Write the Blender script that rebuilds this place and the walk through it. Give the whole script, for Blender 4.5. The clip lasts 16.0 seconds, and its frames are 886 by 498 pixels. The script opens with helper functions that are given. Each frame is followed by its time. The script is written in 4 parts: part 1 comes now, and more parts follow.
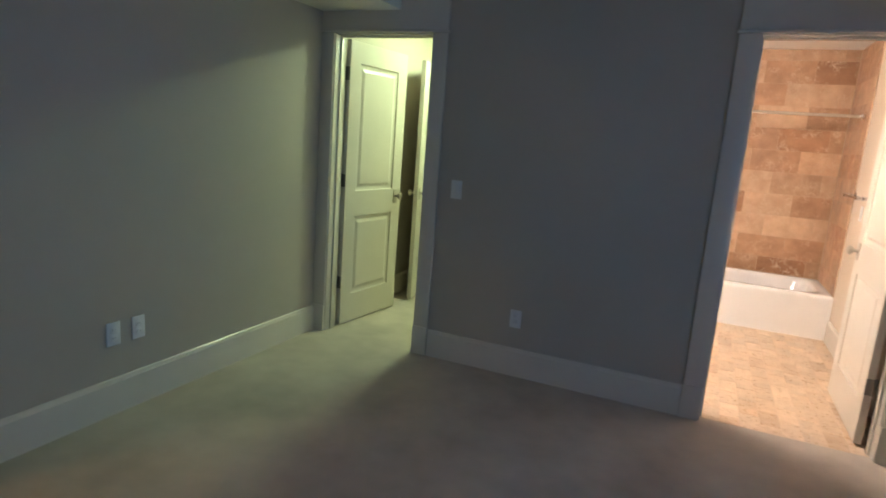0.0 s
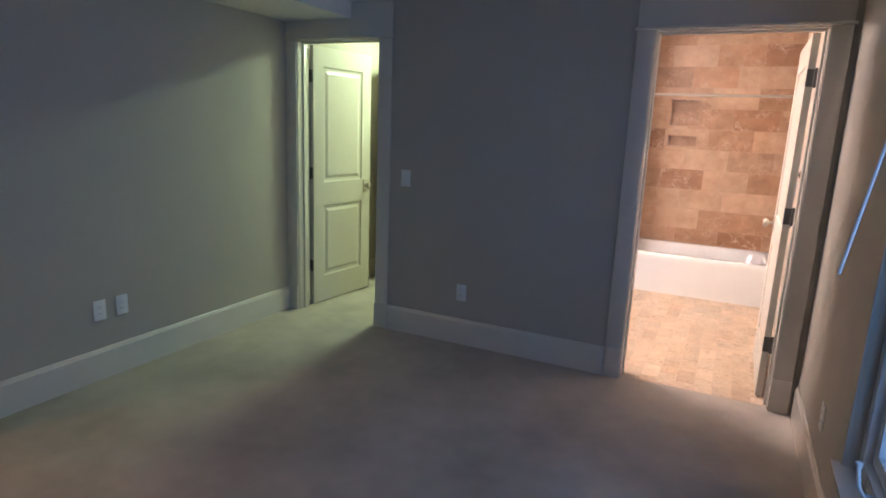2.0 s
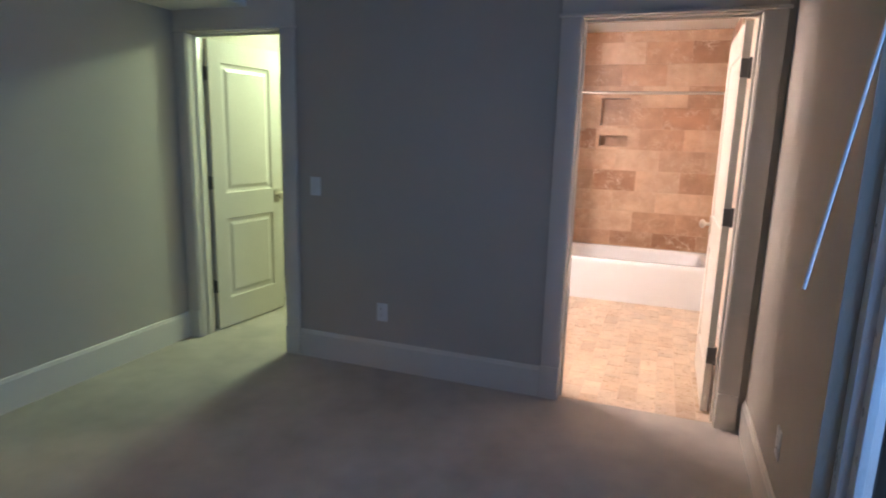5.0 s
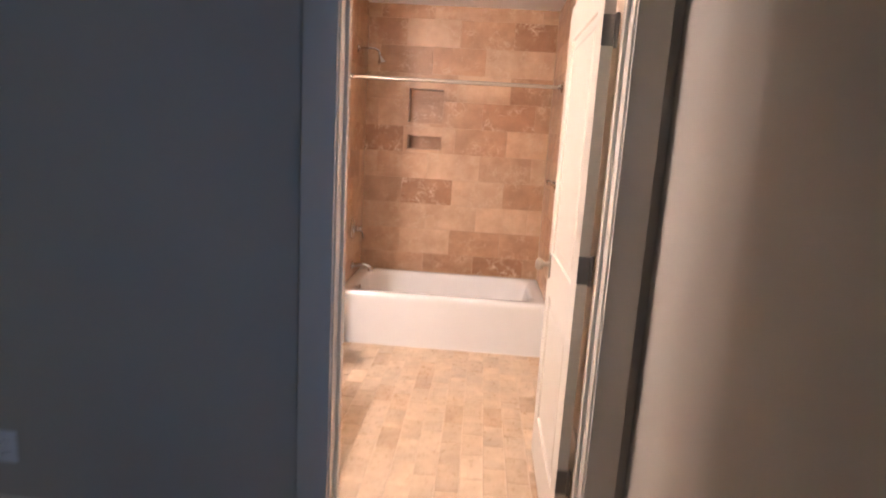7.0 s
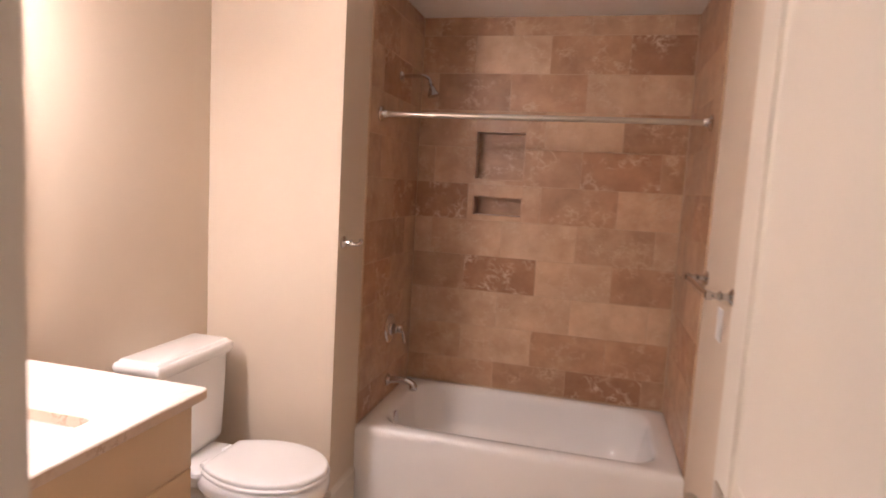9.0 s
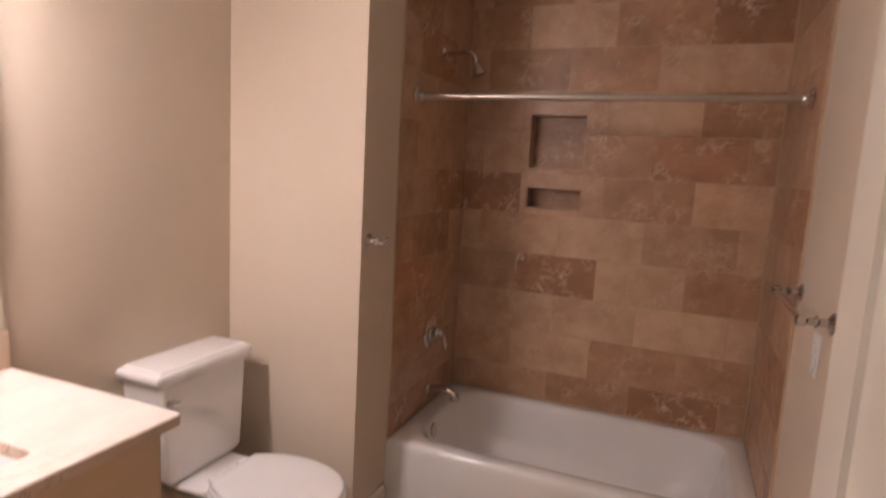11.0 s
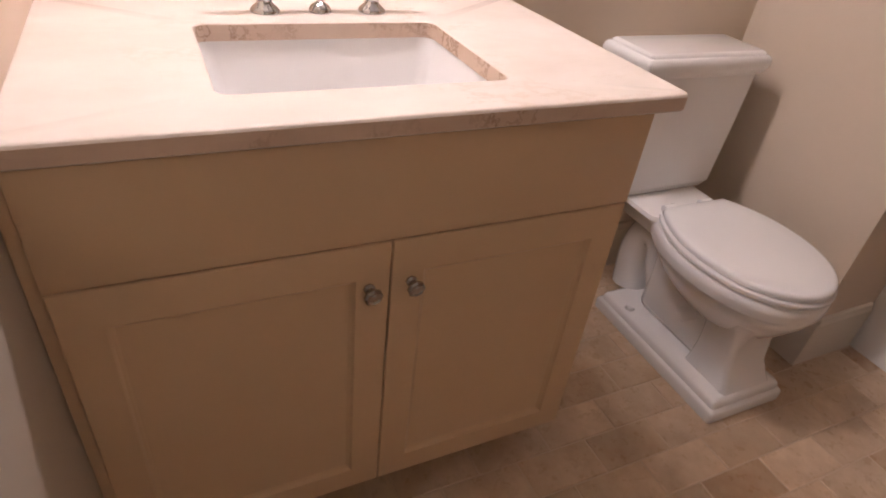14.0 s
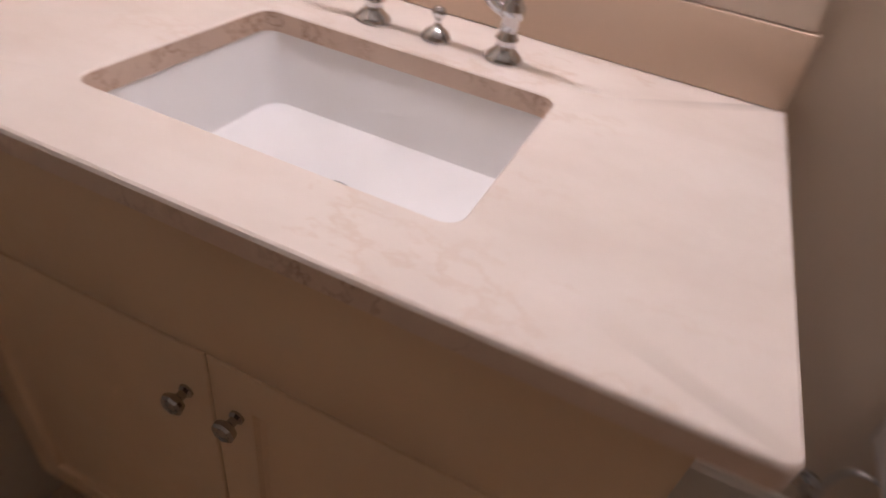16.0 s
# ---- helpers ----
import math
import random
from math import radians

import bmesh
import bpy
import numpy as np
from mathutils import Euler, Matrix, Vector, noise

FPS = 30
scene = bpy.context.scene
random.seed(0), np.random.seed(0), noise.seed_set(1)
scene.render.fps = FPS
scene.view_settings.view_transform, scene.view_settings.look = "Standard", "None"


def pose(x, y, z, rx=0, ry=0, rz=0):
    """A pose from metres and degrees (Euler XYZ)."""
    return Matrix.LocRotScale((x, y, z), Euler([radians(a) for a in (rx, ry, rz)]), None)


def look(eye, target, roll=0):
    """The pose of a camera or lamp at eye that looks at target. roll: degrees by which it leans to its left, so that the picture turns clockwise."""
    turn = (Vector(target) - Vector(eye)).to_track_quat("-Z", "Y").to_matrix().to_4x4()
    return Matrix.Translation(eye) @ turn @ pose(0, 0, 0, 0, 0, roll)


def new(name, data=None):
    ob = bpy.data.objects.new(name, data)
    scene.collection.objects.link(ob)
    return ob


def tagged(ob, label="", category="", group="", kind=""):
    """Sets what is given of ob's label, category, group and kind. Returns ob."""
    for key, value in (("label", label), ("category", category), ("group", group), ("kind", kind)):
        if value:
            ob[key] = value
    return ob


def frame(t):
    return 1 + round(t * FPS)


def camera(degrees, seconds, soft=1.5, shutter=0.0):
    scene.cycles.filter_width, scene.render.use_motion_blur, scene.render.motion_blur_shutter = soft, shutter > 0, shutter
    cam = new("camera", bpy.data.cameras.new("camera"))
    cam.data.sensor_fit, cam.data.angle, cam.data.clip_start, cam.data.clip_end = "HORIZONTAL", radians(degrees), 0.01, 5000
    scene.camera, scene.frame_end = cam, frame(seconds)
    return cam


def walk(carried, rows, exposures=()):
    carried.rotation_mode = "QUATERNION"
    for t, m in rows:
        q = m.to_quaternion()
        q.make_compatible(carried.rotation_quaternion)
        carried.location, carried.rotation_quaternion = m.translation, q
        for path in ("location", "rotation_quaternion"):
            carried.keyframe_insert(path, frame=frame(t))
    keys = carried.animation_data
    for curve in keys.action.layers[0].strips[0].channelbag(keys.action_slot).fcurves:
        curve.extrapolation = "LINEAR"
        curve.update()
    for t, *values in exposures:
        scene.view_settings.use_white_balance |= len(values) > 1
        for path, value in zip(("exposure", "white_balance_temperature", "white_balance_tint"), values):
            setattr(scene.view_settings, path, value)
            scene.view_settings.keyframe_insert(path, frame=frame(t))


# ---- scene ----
cam = camera(73.5, 16.0, soft=1.8, shutter=0.7)
PATH = [
    (0, (-0.138, -3.42, 1.434), (-0.921, -1.617, 1.062), 4.4),
    (0.5, (0.165, -3.46, 1.473), (-0.671, -1.687, 1.066), 3.5),
    (1, (0.386, -3.529, 1.474), (-0.48, -1.774, 1.061), 2.9),
    (1.5, (0.441, -3.566, 1.484), (-0.412, -1.807, 1.065), 2.7),
    (2, (0.48, -3.596, 1.498), (-0.37, -1.834, 1.084), 2.4),
    (2.5, (0.498, -3.612, 1.501), (-0.353, -1.847, 1.101), 2.1),
    (3, (0.511, -3.607, 1.506), (-0.345, -1.841, 1.123), 2.0),
    (3.2, (0.511, -3.59, 1.505), (-0.347, -1.823, 1.13), 2.0),
    (5.5, (0.415, -2.89, 1.461), (-0.109, -1.001, 1.063), 1.9),
    (6, (0.4, -2.515, 1.465), (0.062, -0.585, 1.06), 2.6),
    (6.5, (0.412, -2.143, 1.455), (0.22, -0.193, 1.053), 3.1),
    (7, (0.423, -1.736, 1.466), (0.31, 0.226, 1.099), 3.4),
    (7.5, (0.445, -1.298, 1.486), (0.34, 0.674, 1.168), 3.4),
    (8, (0.503, -0.874, 1.513), (0.307, 1.099, 1.248), 3.2),
    (8.5, (0.475, -0.528, 1.546), (0.154, 1.431, 1.302), 2.6),
    (8.7, (0.477, -0.419, 1.523), (0.084, 1.53, 1.306), 3.0),
    (10.8, (0.55, 0.049, 1.571), (-0.159, 1.905, 1.337), 2.4),
    (11, (0.558, 0.065, 1.556), (-0.177, 1.904, 1.28), 3.1),
    (11.5, (0.546, 0.111, 1.496), (-0.401, 1.81, 1.032), 4.4),
    (12, (0.345, 0.172, 1.38), (-0.872, 1.587, 0.661), 5.8),
    (12.5, (0.234, 0.235, 1.303), (-1.196, 1.231, 0.323), 4.9),
    (13, (0.197, 0.239, 1.274), (-1.244, 1.057, 0.154), 5.6),
    (13.5, (0.172, 0.263, 1.258), (-1.257, 1.061, 0.108), 6.4),
    (14, (0.172, 0.309, 1.243), (-1.272, 1.087, 0.099), 7.3),
    (14.5, (0.124, 0.423, 1.231), (-1.364, 1.09, 0.073), 9.1),
    (15, (0.022, 0.602, 1.253), (-1.485, 1.071, 0.024), 13.2),
    (15.5, (-0.107, 0.764, 1.235), (-1.675, 0.906, 0.002), 15.9),
    (16, (-0.218, 0.935, 1.238), (-1.706, 0.456, -0.01), 10.4),
]
walk(cam, [(t, look(eye, target, roll)) for t, eye, target, roll in PATH],
     exposures=[(0, 0.83, 6800, 0), (0.6, 0.86, 6650, 3), (1.5, 0.88, 6300, 6), (3.0, 0.9, 6200, 7), (5.5, 0.96, 6300, 7), (6.5, 0.92, 6550, 7), (7.2, 0.68, 6600, 9), (8.5, 0.1, 6600, 10),
                (10.8, -0.72, 6550, 10), (12.0, -0.84, 6450, 10), (13.0, -0.98, 6450, 10), (14.5, -1.0, 6400, 10), (15.2, -1.2, 6200, 10), (16, -1.68, 6150, 10)])

# ---- world and lights ----
world = bpy.data.worlds.new("dusk_sky")
scene.world = world
world.use_nodes = True
wn = world.node_tree
sky = wn.nodes.new("ShaderNodeTexSky")
sky.sky_type = 'NISHITA'
sky.sun_disc = False
sky.sun_elevation = radians(4)
sky.sun_rotation = radians(200)
wn.links.new(sky.outputs[0], wn.nodes["Background"].inputs[0])
wn.nodes["Background"].inputs[1].default_value = 0.12


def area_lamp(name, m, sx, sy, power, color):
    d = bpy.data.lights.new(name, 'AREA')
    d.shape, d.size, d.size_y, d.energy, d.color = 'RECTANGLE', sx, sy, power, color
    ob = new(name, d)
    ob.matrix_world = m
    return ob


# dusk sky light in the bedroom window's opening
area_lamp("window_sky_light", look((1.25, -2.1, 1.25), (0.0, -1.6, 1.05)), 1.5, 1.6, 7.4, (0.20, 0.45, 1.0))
BULB_POWER = 365.0      # radiance of the vanity bulbs, seen from below
SHADE_POWER = 160.0     # radiance of their frosted bell shades
HALL_POWER = 74.0
SIDE_POWER = 72.0       # warm lamps in the room beside the bedroom

# ---- materials ----
def mat(name, c1, c2, rough=0.6, metal=0.0, scale=6.0, bump=0.0, bscale=120.0, big=0.12, rand=0.0,
        rough_var=0.08, vein=None, vein_scale=9.0, vein_width=0.03, stretch=(1, 1, 1), emit=0.0, coat=0.0, vein_amt=0.85, spread=0.36, gate=0.46):
    m = bpy.data.materials.new(name)
    m.use_nodes = True
    nt = m.node_tree
    b = nt.nodes["Principled BSDF"]
    L = nt.links.new
    tc = nt.nodes.new("ShaderNodeTexCoord")
    vec = nt.nodes.new("ShaderNodeVectorMath")
    vec.operation = 'MULTIPLY'
    L(tc.outputs["Object"], vec.inputs[0])
    vec.inputs[1].default_value = stretch
    src = vec.outputs[0]
    info = None
    if rand > 0:
        info = nt.nodes.new("ShaderNodeObjectInfo")
        off = nt.nodes.new("ShaderNodeVectorMath")
        off.operation = 'MULTIPLY_ADD'
        L(info.outputs["Random"], off.inputs[0])
        off.inputs[1].default_value = (37.0, 53.0, 71.0)
        L(src, off.inputs[2])
        src = off.outputs[0]

    def noise_tex(sc, det=5.0, rgh=0.6):
        n = nt.nodes.new("ShaderNodeTexNoise")
        n.inputs["Scale"].default_value = sc
        n.inputs["Detail"].default_value = det
        n.inputs["Roughness"].default_value = rgh
        L(src, n.inputs["Vector"])
        return n.outputs["Fac"]

    def remap(sock, a, b_, c, d):
        r = nt.nodes.new("ShaderNodeMapRange")
        L(sock, r.inputs[0])
        r.inputs[1].default_value, r.inputs[2].default_value = a, b_
        r.inputs[3].default_value, r.inputs[4].default_value = c, d
        return r.outputs[0]

    def mixc(f, x, y, mode='MIX'):
        k = nt.nodes.new("ShaderNodeMix")
        k.data_type, k.blend_type = 'RGBA', mode
        if hasattr(f, "is_linked"):
            L(f, k.inputs[0])
        else:
            k.inputs[0].default_value = f
        for sock, v in ((k.inputs[6], x), (k.inputs[7], y)):
            if hasattr(v, "is_linked"):
                L(v, sock)
            else:
                sock.default_value = (*v, 1)
        return k.outputs[2]

    n1 = noise_tex(scale)
    col = mixc(remap(n1, 0.5 - spread, 0.5 + spread, 0, 1), c1, c2)
    if big:
        n0 = noise_tex(scale * 0.17, 3)
        hv = nt.nodes.new("ShaderNodeHueSaturation")
        L(col, hv.inputs["Color"])
        L(remap(n0, 0.22, 0.78, 1 - big * 1.3, 1 + big * 1.3), hv.inputs["Value"])
        col = hv.outputs["Color"]
    if rand > 0:
        hv = nt.nodes.new("ShaderNodeHueSaturation")
        L(col, hv.inputs["Color"])
        L(remap(info.outputs["Random"], 0, 1, 1 - rand, 1 + rand), hv.inputs["Value"])
        col = hv.outputs["Color"]
    if vein:
        nv = noise_tex(vein_scale, 6, 0.65)
        d = nt.nodes.new("ShaderNodeMath")
        d.operation = 'SUBTRACT'
        L(nv, d.inputs[0])
        d.inputs[1].default_value = 0.5
        a = nt.nodes.new("ShaderNodeMath")
        a.operation = 'ABSOLUTE'
        L(d.outputs[0], a.inputs[0])
        patch = noise_tex(vein_scale * 0.45, 2)
        f = nt.nodes.new("ShaderNodeMath")
        f.operation = 'MULTIPLY'
        L(remap(a.outputs[0], 0.0, vein_width, vein_amt, 0.0), f.inputs[0])
        L(remap(patch, gate, gate + 0.16, 0.0, 1.0), f.inputs[1])
        col = mixc(f.outputs[0], col, vein)
    L(col, b.inputs["Base Color"])
    L(remap(noise_tex(scale * 2.3), 0.3, 0.7, max(0.02, rough - rough_var), min(1.0, rough + rough_var)), b.inputs["Roughness"])
    b.inputs["Metallic"].default_value = metal
    if coat:
        b.inputs["Coat Weight"].default_value = coat
        b.inputs["Coat Roughness"].default_value = 0.06
    if bump:
        bp = nt.nodes.new("ShaderNodeBump")
        bp.inputs["Strength"].default_value = bump
        bp.inputs["Distance"].default_value = 0.004
        L(noise_tex(bscale, 6, 0.7), bp.inputs["Height"])
        L(bp.outputs[0], b.inputs["Normal"])
    if emit:
        L(col, b.inputs["Emission Color"])
        b.inputs["Emission Strength"].default_value = emit
    return m


M_WALL = mat("greige_wall_paint", (0.49, 0.435, 0.36), (0.515, 0.46, 0.385), 0.72, bump=0.10, bscale=260, big=0.03, scale=3)
M_BATHWALL = mat("warm_cream_wall_paint", (0.63, 0.53, 0.42), (0.65, 0.55, 0.44), 0.78, bump=0.10, bscale=260, big=0.03, scale=3)
M_TRIM = mat("white_trim_paint", (0.70, 0.64, 0.55), (0.74, 0.68, 0.59), 0.25, rough_var=0.015, bump=0.03, bscale=90, big=0.02, scale=5)
M_DOOR = mat("white_door_paint", (0.62, 0.565, 0.48), (0.65, 0.595, 0.51), 0.36, rough_var=0.02, bump=0.04, bscale=140, big=0.02, scale=5)
M_CEIL = mat("white_ceiling_paint", (0.82, 0.80, 0.765), (0.85, 0.83, 0.795), 0.85, bump=0.2, bscale=180, big=0.02)
M_CARPET = mat("beige_cut_pile_carpet", (0.46, 0.395, 0.33), (0.53, 0.46, 0.39), 0.95, bump=0.8, bscale=420, scale=9, big=0.23, rough_var=0.03)
TRAV = dict(rough=0.36, scale=11, bump=0.18, bscale=60, big=0.20, spread=0.20, stretch=(0.8, 0.8, 1.35))
M_TRAV_MID = mat("honed_travertine", (0.394, 0.232, 0.139), (0.545, 0.359, 0.232), rand=0.09, vein=(0.62, 0.47, 0.33), vein_scale=27, vein_width=0.04, vein_amt=0.6, gate=0.48, **TRAV)
M_TRAV_LIGHT = mat("pale_travertine", (0.455, 0.288, 0.181), (0.586, 0.404, 0.271), rand=0.05, vein=(0.66, 0.51, 0.37), vein_scale=30, vein_width=0.04, vein_amt=0.6, gate=0.47, **TRAV)
M_TRAV_BROWN = mat("clouded_brown_travertine", (0.338, 0.183, 0.103), (0.480, 0.291, 0.175), rand=0.07, vein=(0.66, 0.50, 0.36), vein_scale=21, vein_width=0.04, vein_amt=0.65, gate=0.47, **TRAV)
M_TRAV_DARK = mat("veined_brown_travertine", (0.288, 0.140, 0.072), (0.414, 0.228, 0.129), rand=0.08, vein=(0.74, 0.60, 0.46), vein_scale=18, vein_width=0.04, gate=0.47, **TRAV)
M_GROUT = mat("sand_grout", (0.50, 0.365, 0.25), (0.56, 0.42, 0.295), 0.9, bump=0.3, bscale=300)
M_FLOOR_GROUT = mat("sandy_floor_grout", (0.59, 0.455, 0.325), (0.65, 0.51, 0.38), 0.9, bump=0.3, bscale=300)
M_FT = [mat("tumbled_floor_stone_" + n, a, b, 0.30, scale=17, bump=0.10, bscale=70, rand=0.06, big=0.20, rough_var=0.05, spread=0.20,
            vein=(0.36, 0.21, 0.12), vein_scale=15, vein_width=0.03, vein_amt=0.45, gate=0.54)
        for n, a, b in (("cream", (0.54, 0.39, 0.258), (0.655, 0.505, 0.365)),
                        ("tan", (0.505, 0.355, 0.228), (0.62, 0.47, 0.328)),
                        ("brown", (0.455, 0.297, 0.178), (0.57, 0.41, 0.27)))]
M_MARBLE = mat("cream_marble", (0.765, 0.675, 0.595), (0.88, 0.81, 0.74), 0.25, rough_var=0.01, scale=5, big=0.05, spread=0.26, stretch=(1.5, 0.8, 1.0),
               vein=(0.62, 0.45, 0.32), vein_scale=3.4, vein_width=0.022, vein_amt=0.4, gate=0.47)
M_SPLASH = mat("tan_marble", (0.61, 0.455, 0.33), (0.69, 0.54, 0.41), 0.30, scale=3, big=0.03, rough_var=0.01)
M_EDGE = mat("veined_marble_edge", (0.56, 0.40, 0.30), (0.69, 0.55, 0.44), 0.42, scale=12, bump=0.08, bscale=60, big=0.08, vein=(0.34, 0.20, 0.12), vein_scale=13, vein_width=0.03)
M_CAB = mat("cream_cabinet_paint", (0.64, 0.46, 0.285), (0.665, 0.485, 0.31), 0.36, bump=0.03, bscale=110, big=0.02)
M_CHINA = mat("white_vitreous_china", (0.88, 0.875, 0.865), (0.90, 0.895, 0.885), 0.08, rough_var=0.03, big=0.01, coat=0.6)
M_TUB = mat("white_enamel", (0.83, 0.82, 0.80), (0.86, 0.85, 0.83), 0.13, rough_var=0.04, big=0.01, coat=0.5)
M_SEAT = mat("white_seat_plastic", (0.88, 0.875, 0.87), (0.90, 0.895, 0.89), 0.08, rough_var=0.03, big=0.01)
M_CHROME = mat("polished_chrome", (0.60, 0.60, 0.61), (0.64, 0.64, 0.65), 0.05, metal=1.0, rough_var=0.03, big=0.0)
M_NICKEL = mat("satin_nickel", (0.52, 0.47, 0.41), (0.58, 0.53, 0.46), 0.36, metal=1.0, rough_var=0.05, big=0.0)
M_BRONZE = mat("dark_hinge_metal", (0.13, 0.12, 0.115), (0.18, 0.17, 0.16), 0.42, metal=0.8, big=0.05)
M_PLATE = mat("white_plate_plastic", (0.79, 0.785, 0.765), (0.81, 0.80, 0.785), 0.3, big=0.0)
M_DARK = mat("dark_slot", (0.03, 0.03, 0.03), (0.04, 0.04, 0.04), 0.7, big=0.0)
M_VINYL = mat("white_vinyl", (0.78, 0.785, 0.79), (0.81, 0.815, 0.82), 0.32, big=0.01)
M_HOSE = mat("braided_steel", (0.42, 0.42, 0.42), (0.55, 0.55, 0.55), 0.35, metal=0.9, bump=0.4, bscale=400)
M_BULB = mat("lit_globe_bulb", (1.0, 0.86, 0.88), (1.0, 0.86, 0.88), 0.4, big=0.0, emit=BULB_POWER)
M_SHADE = mat("lit_frosted_shade", (1.0, 0.86, 0.88), (1.0, 0.86, 0.88), 0.4, big=0.0, emit=SHADE_POWER)
M_HALL = mat("lit_hall_diffuser", (0.77, 1.0, 0.68), (0.77, 1.0, 0.68), 0.4, big=0.0, emit=HALL_POWER)
M_SIDE = mat("lit_warm_diffuser", (1.0, 0.62, 0.40), (1.0, 0.62, 0.40), 0.4, big=0.0, emit=SIDE_POWER)
M_KNOB = mat("polished_pewter", (0.38, 0.36, 0.34), (0.44, 0.42, 0.40), 0.09, metal=1.0, rough_var=0.04, big=0.0)


def glass_mat(name, tint, rough):
    m = bpy.data.materials.new(name)
    m.use_nodes = True
    b = m.node_tree.nodes["Principled BSDF"]
    b.inputs["Base Color"].default_value = (*tint, 1)
    b.inputs["Roughness"].default_value = rough
    b.inputs["Transmission Weight"].default_value = 1.0
    b.inputs["IOR"].default_value = 1.45
    return m


M_GLASS = glass_mat("window_glass", (0.93, 0.97, 0.98), 0.0)
M_MIRROR = mat("mirror_silver", (0.86, 0.87, 0.86), (0.86, 0.87, 0.86), 0.015, metal=1.0, rough_var=0.005, big=0.0)


# ---- mesh helpers ----
def box(bm, x0, x1, y0, y1, z0, z1, bevel=0.0, seg=2):
    vs = [bm.verts.new(p) for p in ((x0, y0, z0), (x1, y0, z0), (x1, y1, z0), (x0, y1, z0),
                                    (x0, y0, z1), (x1, y0, z1), (x1, y1, z1), (x0, y1, z1))]
    fs = [bm.faces.new([vs[i] for i in q]) for q in ((3, 2, 1, 0), (4, 5, 6, 7), (0, 1, 5, 4), (1, 2, 6, 5), (2, 3, 7, 6), (3, 0, 4, 7))]
    if bevel:
        es = list({e for f in fs for e in f.edges})
        bmesh.ops.bevel(bm, geom=es, offset=bevel, segments=seg, profile=0.5, affect='EDGES')
    return bm


def boxes(*specs, bevel=0.0):
    bm = bmesh.new()
    for s in specs:
        box(bm, *s, bevel=bevel)
    return bm


def loft(bm, rings, cap0=True, cap1=True, closed=True):
    rows = [[bm.verts.new(p) for p in r] for r in rings]
    n = len(rows[0])
    for a, b in zip(rows, rows[1:]):
        for i in range(n if closed else n - 1):
            j = (i + 1) % n
            bm.faces.new((a[i], a[j], b[j], b[i]))
    if cap0:
        bm.faces.new(rows[0][::-1])
    if cap1:
        bm.faces.new(rows[-1])
    return bm


def rrect(cx, cy, hx, hy, r, z, seg=6):
    r = min(r, hx - 1e-4, hy - 1e-4)
    pts = []
    for sx, sy, a0 in ((1, 1, 0), (-1, 1, 90), (-1, -1, 180), (1, -1, 270)):
        for k in range(seg + 1):
            a = radians(a0 + 90 * k / seg)
            pts.append((cx + sx * (hx - r) + r * math.cos(a), cy + sy * (hy - r) + r * math.sin(a), z))
    return pts


def oval(cx, cy, back, front, half, z, n=48, power=2.2):
    """A closed outline, longer towards +x than towards -x."""
    pts = []
    for k in range(n):
        a = 2 * math.pi * k / n
        c, s = math.cos(a), math.sin(a)
        ex = abs(c) ** (2 / power) * (1 if c >= 0 else -1)
        ey = abs(s) ** (2 / power) * (1 if s >= 0 else -1)
        pts.append((cx + (front if c >= 0 else back) * ex, cy + half * ey, z))
    return pts


def lathe(bm, prof, m=Matrix.Identity(4), n=24):
    rings = []
    for r, z in prof:
        rings.append([m @ Vector((r * math.cos(2 * math.pi * k / n), r * math.sin(2 * math.pi * k / n), z)) for k in range(n)])
    return loft(bm, rings)


def sweep(bm, pts, radii, n=12):
    pts = [Vector(p) for p in pts]
    if not hasattr(radii, "__len__"):
        radii = [radii] * len(pts)
    rings = []
    ref = None
    for i, p in enumerate(pts):
        d = (pts[min(i + 1, len(pts) - 1)] - pts[max(i - 1, 0)]).normalized()
        if ref is None:
            ref = d.orthogonal().normalized()
        u = (ref - d * ref.dot(d)).normalized()
        ref = u
        v = d.cross(u)
        rings.append([p + radii[i] * (u * math.cos(2 * math.pi * k / n) + v * math.sin(2 * math.pi * k / n)) for k in range(n)])
    return loft(bm, rings)


def curve_pts(ctrl, steps=8):
    """Points of a smooth curve through the control points."""
    c = [Vector(p) for p in ctrl]
    out = []
    for i in range(len(c) - 1):
        p0, p1, p2, p3 = c[max(i - 1, 0)], c[i], c[i + 1], c[min(i + 2, len(c) - 1)]
        for k in range(steps):
            t = k / steps
            out.append(0.5 * ((2 * p1) + (p2 - p0) * t + (2 * p0 - 5 * p1 + 4 * p2 - p3) * t * t + (3 * p1 - p0 - 3 * p2 + p3) * t ** 3))
    out.append(c[-1])
    return out


def to_x(x, y, z):
    """Turns a lathe's axis to +x, at the given place."""
    return Matrix.Translation((x, y, z)) @ Matrix.Rotation(radians(90), 4, 'Y')


def to_y(x, y, z, sign=1):
    return Matrix.Translation((x, y, z)) @ Matrix.Rotation(radians(-90 * sign), 4, 'X')


def mesh_of(name, bm, material, smooth=35):
    bmesh.ops.recalc_face_normals(bm, faces=bm.faces[:])
    me = bpy.data.meshes.new(name)
    bm.to_mesh(me)
    bm.free()
    if material:
        me.materials.append(material)
    if smooth:
        me.polygons.foreach_set("use_smooth", [True] * len(me.polygons))
        me.set_sharp_from_angle(angle=radians(smooth))
    return me


